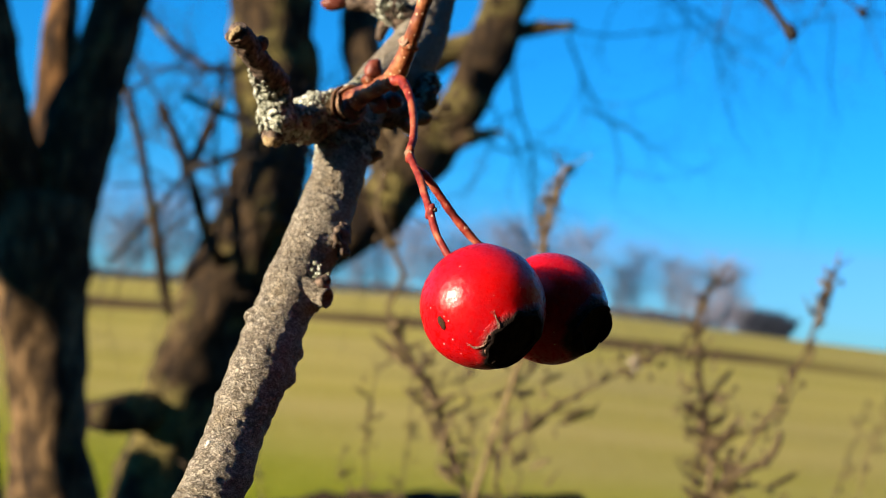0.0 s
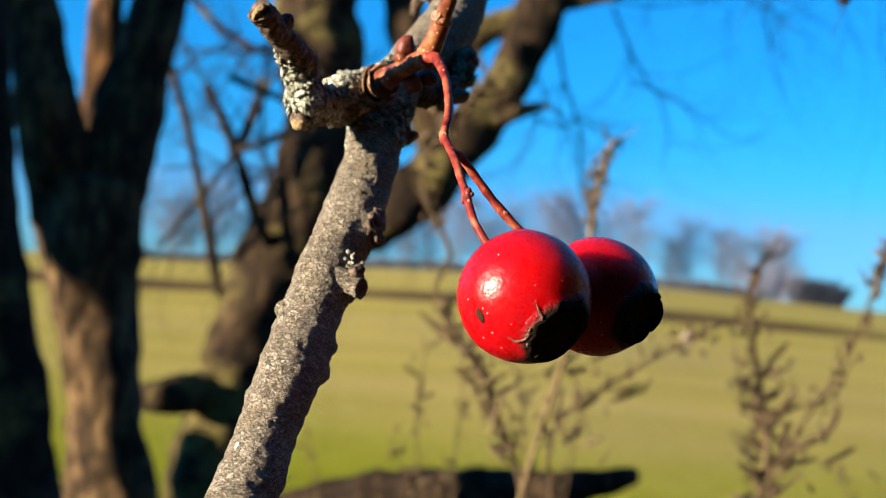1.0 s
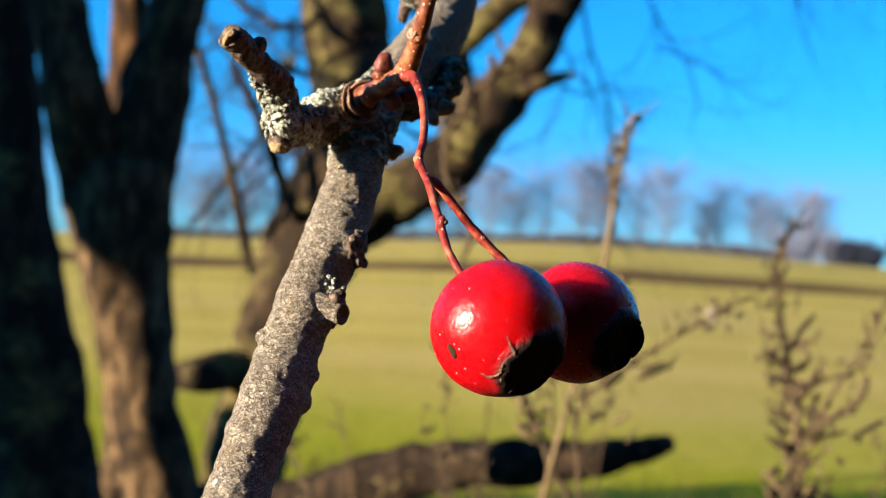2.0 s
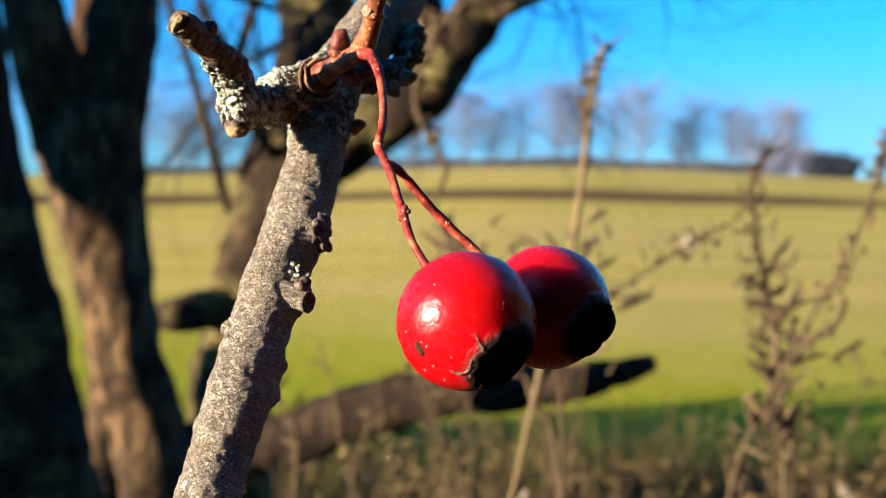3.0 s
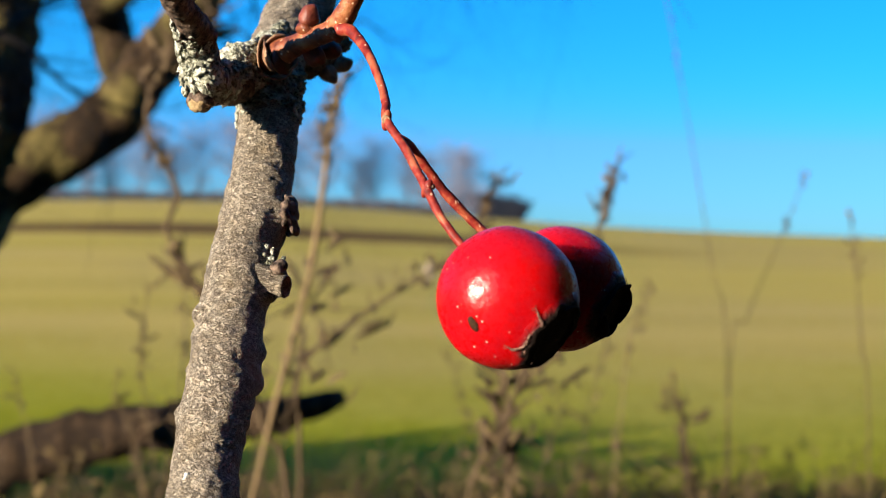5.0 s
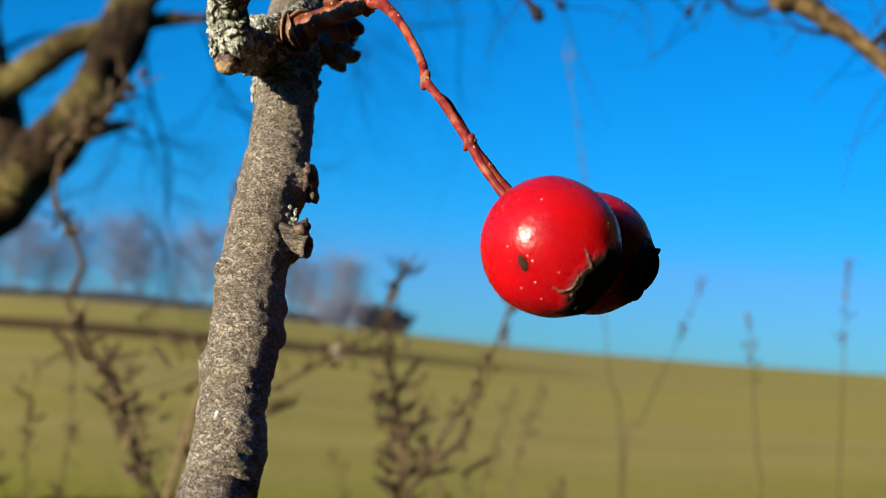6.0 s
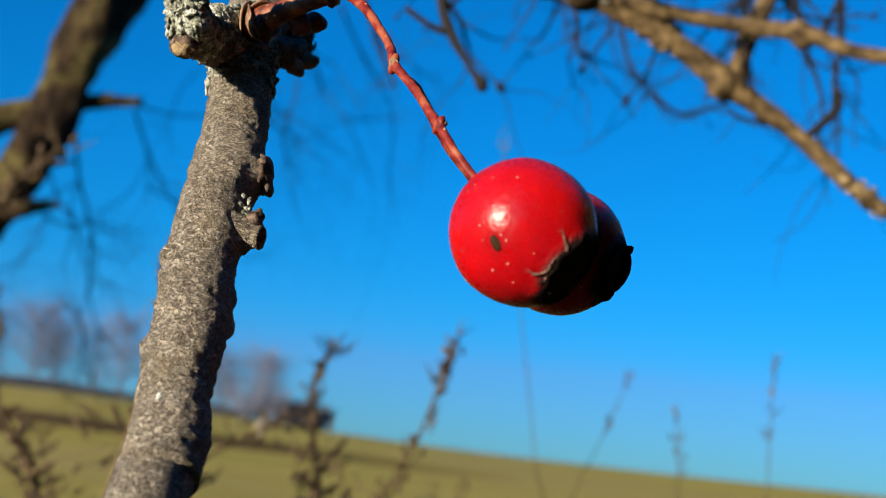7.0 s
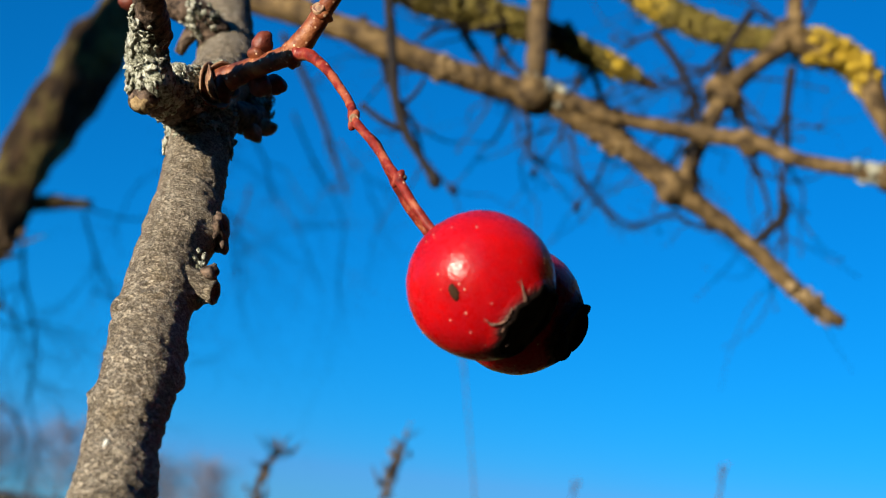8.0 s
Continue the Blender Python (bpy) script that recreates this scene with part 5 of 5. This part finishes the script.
    for c, size, num in (((-0.02665, 0.16520, 1.38245), 0.00042, 3), ((-0.02985, 0.15260, 1.36855), 0.00038, 3)):
        for _ in range(num):
            flake(Vector(c) + Vector((rnd.gauss(0, .0002), rnd.gauss(0, .0001), rnd.gauss(0, .0002))), (-0.4, -0.9, 0.1), size, 0.35, rnd, g)
    part("lichen", g, PALE_LICHEN, t, "small pale lichen dots")
    g = Geo()
    for _ in range(30):
        flake(Vector((-0.02050, 0.17255, 1.39190)) + Vector((rnd.gauss(0, .0006), rnd.gauss(0, .00014), rnd.gauss(0, .0006))), (0.15, -0.95, 0.1), rnd.uniform(0.0002, 0.00042), 0.2, rnd, g)
    part("lichen", g, LICHEN, t, "small leafy lichen above a knot")
    # short lichened spur with a bud on the upper stem
    high = [(-0.01200, 0.23100, 1.44200, 0.0030), (-0.01600, 0.22950, 1.44480, 0.0026), (-0.02000, 0.22950, 1.44560, 0.0021), (-0.02420, 0.23000, 1.44490, 0.0016)]
    part("spur", tube(high, 0.0004, 24, stub_relief), STUB_BARK, t, "short dark lichened spur")
    part("spur", tube([(-0.01550, 0.23000, 1.44480, 0.0016), (-0.01700, 0.23150, 1.44200, 0.0013), (-0.01790, 0.23340, 1.43950, 0.0008)], 0.0004, 18, stub_relief), STUB_BARK, t, "dead side spur")
    part("bud", blob((-0.02680, 0.23020, 1.44460), (-1, 0.05, -0.1), 0.0014, 0.0024, 0.2, 700, 20, 14, None, 0.3), BUD_RED, t, "red-brown winter bud")
    g = lichen_on(high, 0.25, 0.6, 45, 0.0006, (-0.3, -0.9, -0.3), rnd, Geo(), 0.3)
    part("lichen", g, LICHEN, t, "pale lichen on a spur")
    # red fruit spur with old bud scales
    part("spur", tube(SPUR, 0.0003, 32, soft_relief(0.12, 420)), RED_BARK, t, "red-brown fruit spur with pale pores")
    ax = Vector(SPUR[2][:3]) - Vector(SPUR[0][:3])
    for k, (a0, a1, r, l, fl, back) in enumerate(((0.1, 2.6, .0019, .0030, .35, .0004), (2.3, 4.9, .0020, .0028, .40, .0008), (4.4, 6.7, .0019, .0031, .35, .0006), (1.2, 4.0, .0023, .0024, .35, .0018), (3.7, 6.6, .0024, .0023, .40, .0020), (2.6, 5.4, .0026, .0017, .35, .0028))):
        g = Geo()
        bud_scale(Vector(SPUR[1][:3]) - ax.normalized() * back, ax, r, l, a0, a1, fl, g, k)
        part("bud_scale", g, SCALE_BROWN, t, "papery brown bud scale")
    part("bud", blob((-0.0155, 0.1802, 1.4232), (0.25, -0.15, 0.95), 0.00135, 0.00170, 0.16, 900, 22, 16, None, 0.15), BUD_RED, t, "dull red-brown bud")
    part("bud", blob((-0.0157, 0.1806, 1.4216), (0.25, -0.15, 0.95), 0.00140, 0.0010, 0.3, 900, 22, 12), RED_BARK, t, "brown bud base")
    part("shoot", tube(SHOOT, 0.0004, 26, soft_relief(0.10, 420)), RED_BARK, t, "red-brown young shoot")
    part("shoot_ring", blob(SHOOT[0][:3], ax, SHOOT[0][3] * 1.12, 0.0008, 0.25, 1100, 24, 8), RED_BARK, t)
    # a solid lump, its red darkened to paint the shaded hollow of the scales
    part("bud", blob((-0.01840, 0.18560, 1.41810), (0.75, -0.6, 0.1), 0.0019, 0.0012, 0.3, 600, 24, 14), SHADED_BUD, t, "dark red bud base with the hollow's shade painted in")
    up = Vector(SHOOT[2][:3]) - Vector(SHOOT[1][:3])
    part("shoot_ring", blob(SHOOT[2][:3], up, 0.00150, 0.0009, 0.3, 1100, 24, 10), RED_BARK, t)
    part("leaf_scar", lathe(Vector(SHOOT[2][:3]) + Vector((-0.0009, -0.0010, 0.0001)), (-0.6, -0.75, 0.1), [(0.0009, -0.0006), (0.00078, 0.0), (0.00062, 0.0001), (0.0005, -0.00008), (0.0003, 0.00004), (0.00002, 0.00006)], 0.15, 1500, 20), SCALE_BROWN, t, "round pale leaf scar")
    # shaded buds behind the fork
    part("spur", tube([(-0.01652, 0.20000, 1.42006, 0.00260), (-0.01245, 0.20300, 1.42051, 0.00228), (-0.00880, 0.20700, 1.42239, 0.00179)], 0.0005, 20, stub_relief), STUB_BARK, t)
    for c, r, m in (((-0.00837, 0.20500, 1.42067), .0014, SCALE_BROWN), ((-0.01022, 0.20300, 1.41900), .0013, SCALE_BROWN), ((-0.01526, 0.20000, 1.41279), .0012, SCALE_BROWN), ((-0.01446, 0.18300, 1.41880), .0015, BUD_RED), ((-0.01219, 0.18400, 1.41953), .0013, BUD_RED)):
        part("bud", blob(c, (rnd.uniform(.2, 1), -.2, rnd.uniform(-1, .6)), r, r * 1.35, 0.3, 700, 18, 12, None, 0.4), m, t, "brown winter bud")
    g = Geo()
    for c, r in (((-0.00800, 0.21200, 1.42520), .0019), ((-0.00740, 0.21400, 1.42800), .0017)):
        ob = part("knot", blob(c, (0.3, -.2, 1), r, r * 1.2, 0.9, 700, 24, 16), STUB_BARK, t, "dark crusted knot")
        for _ in range(110):
            d = Vector((rnd.gauss(0, 1), rnd.gauss(0, 1), rnd.gauss(0, 1))).normalized()
            flake(Vector(c) + d * r * rnd.uniform(.95, 1.3), d, 0.00045, 0.6, rnd, g)
    part("lichen", g, LICHEN, t, "grey lichen in shade")
    # fruit stalks
    st = part("fruit_stalk", tube(STALK_A, 0.0003, 22, soft_relief(0.16, 650)), STALK_RED, t, "thin curved red fruit stalk")
    part("joint", blob(STALK_A[5][:3], (0.1, -.3, 1), 0.00058, 0.0012, 0.2, 900, 18, 12), STALK_RED, st)
    part("bract_scar", lathe(Vector(STALK_A[5][:3]) + Vector((-0.0002, -0.00062, 0)), (-.3, -1, 0), [(0.00058, -0.0003), (0.00052, 0.0), (0.0004, 0.00006), (0.0003, -0.00006), (0.00016, 0.00002), (0.00001, 0.00003)], 0.15, 1600, 16), SCALE_BROWN, st, "pale ringed bract scar")
    part("joint", blob(STALK_A[8][:3], (0.3, -.3, 1), 0.00050, 0.0010, 0.3, 1300, 18, 12), STALK_RED, st)
    part("bract_scar", blob(Vector(STALK_A[8][:3]) + Vector((0.00055, -0.0002, 0.0002)), (1, 0, .4), 0.00036, 0.00045, 0.3, 1600, 12, 8), STUB_BARK, st)
    part("fruit_stalk", tube(STALK_B, 0.0003, 20, soft_relief(0.16, 650)), STALK_RED, t, "thin straight red fruit stalk")


build_branch()


# ---- the two berries ----
def berry(center, r, axis, label, seed, open_at, collar, crown, scar=None, ridges=()):
    rnd = random.Random(seed)
    c, R = Vector(center), frame_of(axis)
    t = thing("hawthorn_berry", center, label, "berry", "pair of red berries")

    def surf(th, a, lift=0.0):
        d = Vector((math.sin(th) * math.cos(a), math.sin(th) * math.sin(a), math.cos(th)))
        k = 1 + 0.018 * noise.noise(d * 1.7 + Vector((seed, 0, 0))) + 0.006 * noise.noise(d * 5 + Vector((0, seed, 0)))
        k += 0.03 * math.exp(-((th - open_at) / 0.12) ** 2) * (0.6 + 0.8 * noise.noise(Vector((math.cos(a) * 2, math.sin(a) * 2, seed))))
        if th > 2.75:
            k -= 0.10 * ((th - 2.75) / 0.39) ** 2
        return c + R @ (d * (r * k + lift))

    def edge(a):
        return open_at + 0.07 * noise.noise(Vector((math.cos(a) * 3, math.sin(a) * 3, seed + 7)))

    seg, rings = 96, 72
    verts, faces = [], []
    for i in range(rings + 1):
        for k in range(seg):
            a = 2 * math.pi * k / seg
            e = edge(a)
            verts.append(surf(e + (math.pi - e) * i / rings, a))
    for i in range(rings):
        for k in range(seg):
            k2 = (k + 1) % seg
            faces.append((i * seg + k, (i + 1) * seg + k, (i + 1) * seg + k2, i * seg + k2))
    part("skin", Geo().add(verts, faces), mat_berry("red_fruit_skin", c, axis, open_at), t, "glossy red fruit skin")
    # the dried calyx: a torn collar and a sunken cup
    verts, faces = [], []
    prof = [(1.0, -0.05, 0.0), (0.985, 0.35, 0.0), (0.95, 0.8, 0.0), (0.90, 0.9, 0.0), (0.84, 0.4, 0.0), (0.75, -0.8, 0.0), (0.55, -1.9, 0.0), (0.30, -2.3, 0.0), (0.02, -2.0, 0.0)]
    for f, h, _ in prof:
        for k in range(seg):
            a = 2 * math.pi * k / seg
            rag = 0.5 + 0.9 * max(0.0, noise.noise(Vector((math.cos(a) * 5, math.sin(a) * 5, seed + 3))))
            hh = h * collar * (rag if h > 0 else 1.0)
            p = surf(edge(a) * f, a)
            verts.append(p + (R @ Vector((0, 0, 1))) * hh)
    for i in range(len(prof) - 1):
        for k in range(seg):
            k2 = (k + 1) % seg
            faces.append((i * seg + k, i * seg + k2, (i + 1) * seg + k2, (i + 1) * seg + k))
    cup = part("calyx", Geo().add(verts, faces), CALYX, t, "blackened sunken dried calyx")
    axis_n = Vector(axis).normalized()
    for k in range(5):
        a = 2 * math.pi * (k + 0.2) / 5 + rnd.uniform(-.15, .15)
        g = Geo()
        bud_scale(c + axis_n * r * math.cos(open_at) * 0.985, axis, r * math.sin(open_at) * 0.97, crown * rnd.uniform(0.6, 1.3), a - 0.75, a + 0.75, rnd.uniform(-0.28, 0.10), g, seed * 7 + k)
        part("sepal", g, CALYX, cup, "black dried sepal")
    # shrivelled sepals folded back over the skin: a crooked ridge with finer creases off it
    def fold(dirs, thick, lift):
        rows = []
        for k, d in enumerate(dirs):
            d = Vector(d).normalized()
            d = (d + Vector((noise.noise(d * 9), noise.noise(d * 9 + Vector((5, 0, 0))), noise.noise(d * 9 + Vector((0, 5, 0))))) * 0.02).normalized()
            rows.append((*(c + d * (r * 1.004 + lift)), thick * min(1.0, 0.25 + 0.45 * min(k, len(dirs) - 1 - k))))
        part("sepal_fold", tube(rows, 0.00009, 10, lambda p, a, w: 0.75 * noise.noise(Vector(p) * 2300) + 0.3 * noise.noise(Vector(p) * 6000)), RIM, cup, "pale crinkled dried sepal edge")
    for dirs, thick in ridges:
        fold(dirs, thick, 0.00006)
    for dirs, thick in ridges[:1]:
        for _ in range(24):
            k = rnd.randint(0, len(dirs) - 2)
            d = Vector(dirs[k]).lerp(Vector(dirs[k + 1]), rnd.random())
            out = (d - Vector(axis).normalized() * d.dot(Vector(axis).normalized())).normalized()
            side = out.cross(d) * rnd.uniform(-0.6, 0.6)
            l = rnd.uniform(0.04, 0.12)
            fold([d + (out + side) * 0.02, d + (out + side) * l * 0.5 + side * 0.03, d + (out + side) * l], rnd.uniform(0.000025, 0.00005), 0.0)
    g = Geo()
    for k in range(2):
        a = rnd.uniform(0, 6.28)
        p = surf(open_at * rnd.uniform(0.7, 1.05), a)
        tube([(*p, .00010), (*(p + (p - c).normalized() * .0002 + Vector((rnd.gauss(0, .0003), rnd.gauss(0, .0003), rnd.gauss(0, .0003)))), .00008), (*(p + (p - c).normalized() * .0002 + Vector((rnd.gauss(0, .0005), rnd.gauss(0, .0005), rnd.gauss(0, .0005)))), .00004)], 0.0002, 5, None, g)
    part("filament", g, SEPAL, cup)
    g = Geo()
    for _ in range(70):
        th, a = rnd.uniform(open_at + 0.1, 2.9), rnd.uniform(0, 6.28)
        p = surf(th, a)
        s = rnd.choice((.00005, .00006, .00008, .00012))
        blob(p, p - c, s, s * 0.6, 0.2, 4000, 7, 4, g)
    part("pores", g, PALE_DOT, t, "tiny pale pores", kind="stuff")
    if scar:
        d = (Vector(scar) - c).normalized()
        p = c + d * r * 0.995
        S = frame_of(d)
        g = blob((0, 0, 0), (0, 0, 1), 1.0, 1.0, 0.0, 1, 20, 8)
        g.v = [p + S @ (Matrix.Rotation(radians(25), 3, 'Z') @ Vector((v.x * 0.00046, v.y * 0.00085, v.z * 0.00016)) * (1 + 0.25 * noise.noise(Vector(v) * 2.5))) for v in g.v]
        part("scar", g, SCAR, t, "dark brown oval scar")
    return t


RIDGES = [([(0.12, -0.988, -0.09), (0.19, -0.96, -0.20), (0.235, -0.915, -0.33), (0.09, -0.895, -0.435), (0.05, -0.81, -0.58), (-0.08, -0.745, -0.665), (-0.19, -0.765, -0.62)], 0.00017),
          ([(0.13, -0.985, -0.10), (0.20, -0.95, -0.25), (0.19, -0.90, -0.385), (0.07, -0.865, -0.50), (0.0, -0.775, -0.635), (-0.12, -0.755, -0.645)], 0.00011),
          ([(0.05, -0.81, -0.58), (0.07, -0.71, -0.70), (0.04, -0.61, -0.79)], 0.00018),
          ([(0.215, -0.93, -0.27), (0.26, -0.94, -0.20), (0.27, -0.95, -0.14)], 0.00006)]
berry((0.00246, 0.14277, 1.38866), 0.00755, (0.59, -0.57, -0.57), "glossy red berry with black calyx and brown scar", 2, 0.57, 0.0002, 0.0006, (-0.0022, 0.1378, 1.3862), RIDGES)
berry((0.0117, 0.1537, 1.3895), 0.0072, (0.72, -0.60, -0.34), "half-shaded red berry with black ragged calyx", 5, 0.50, 0.0003, 0.0010)
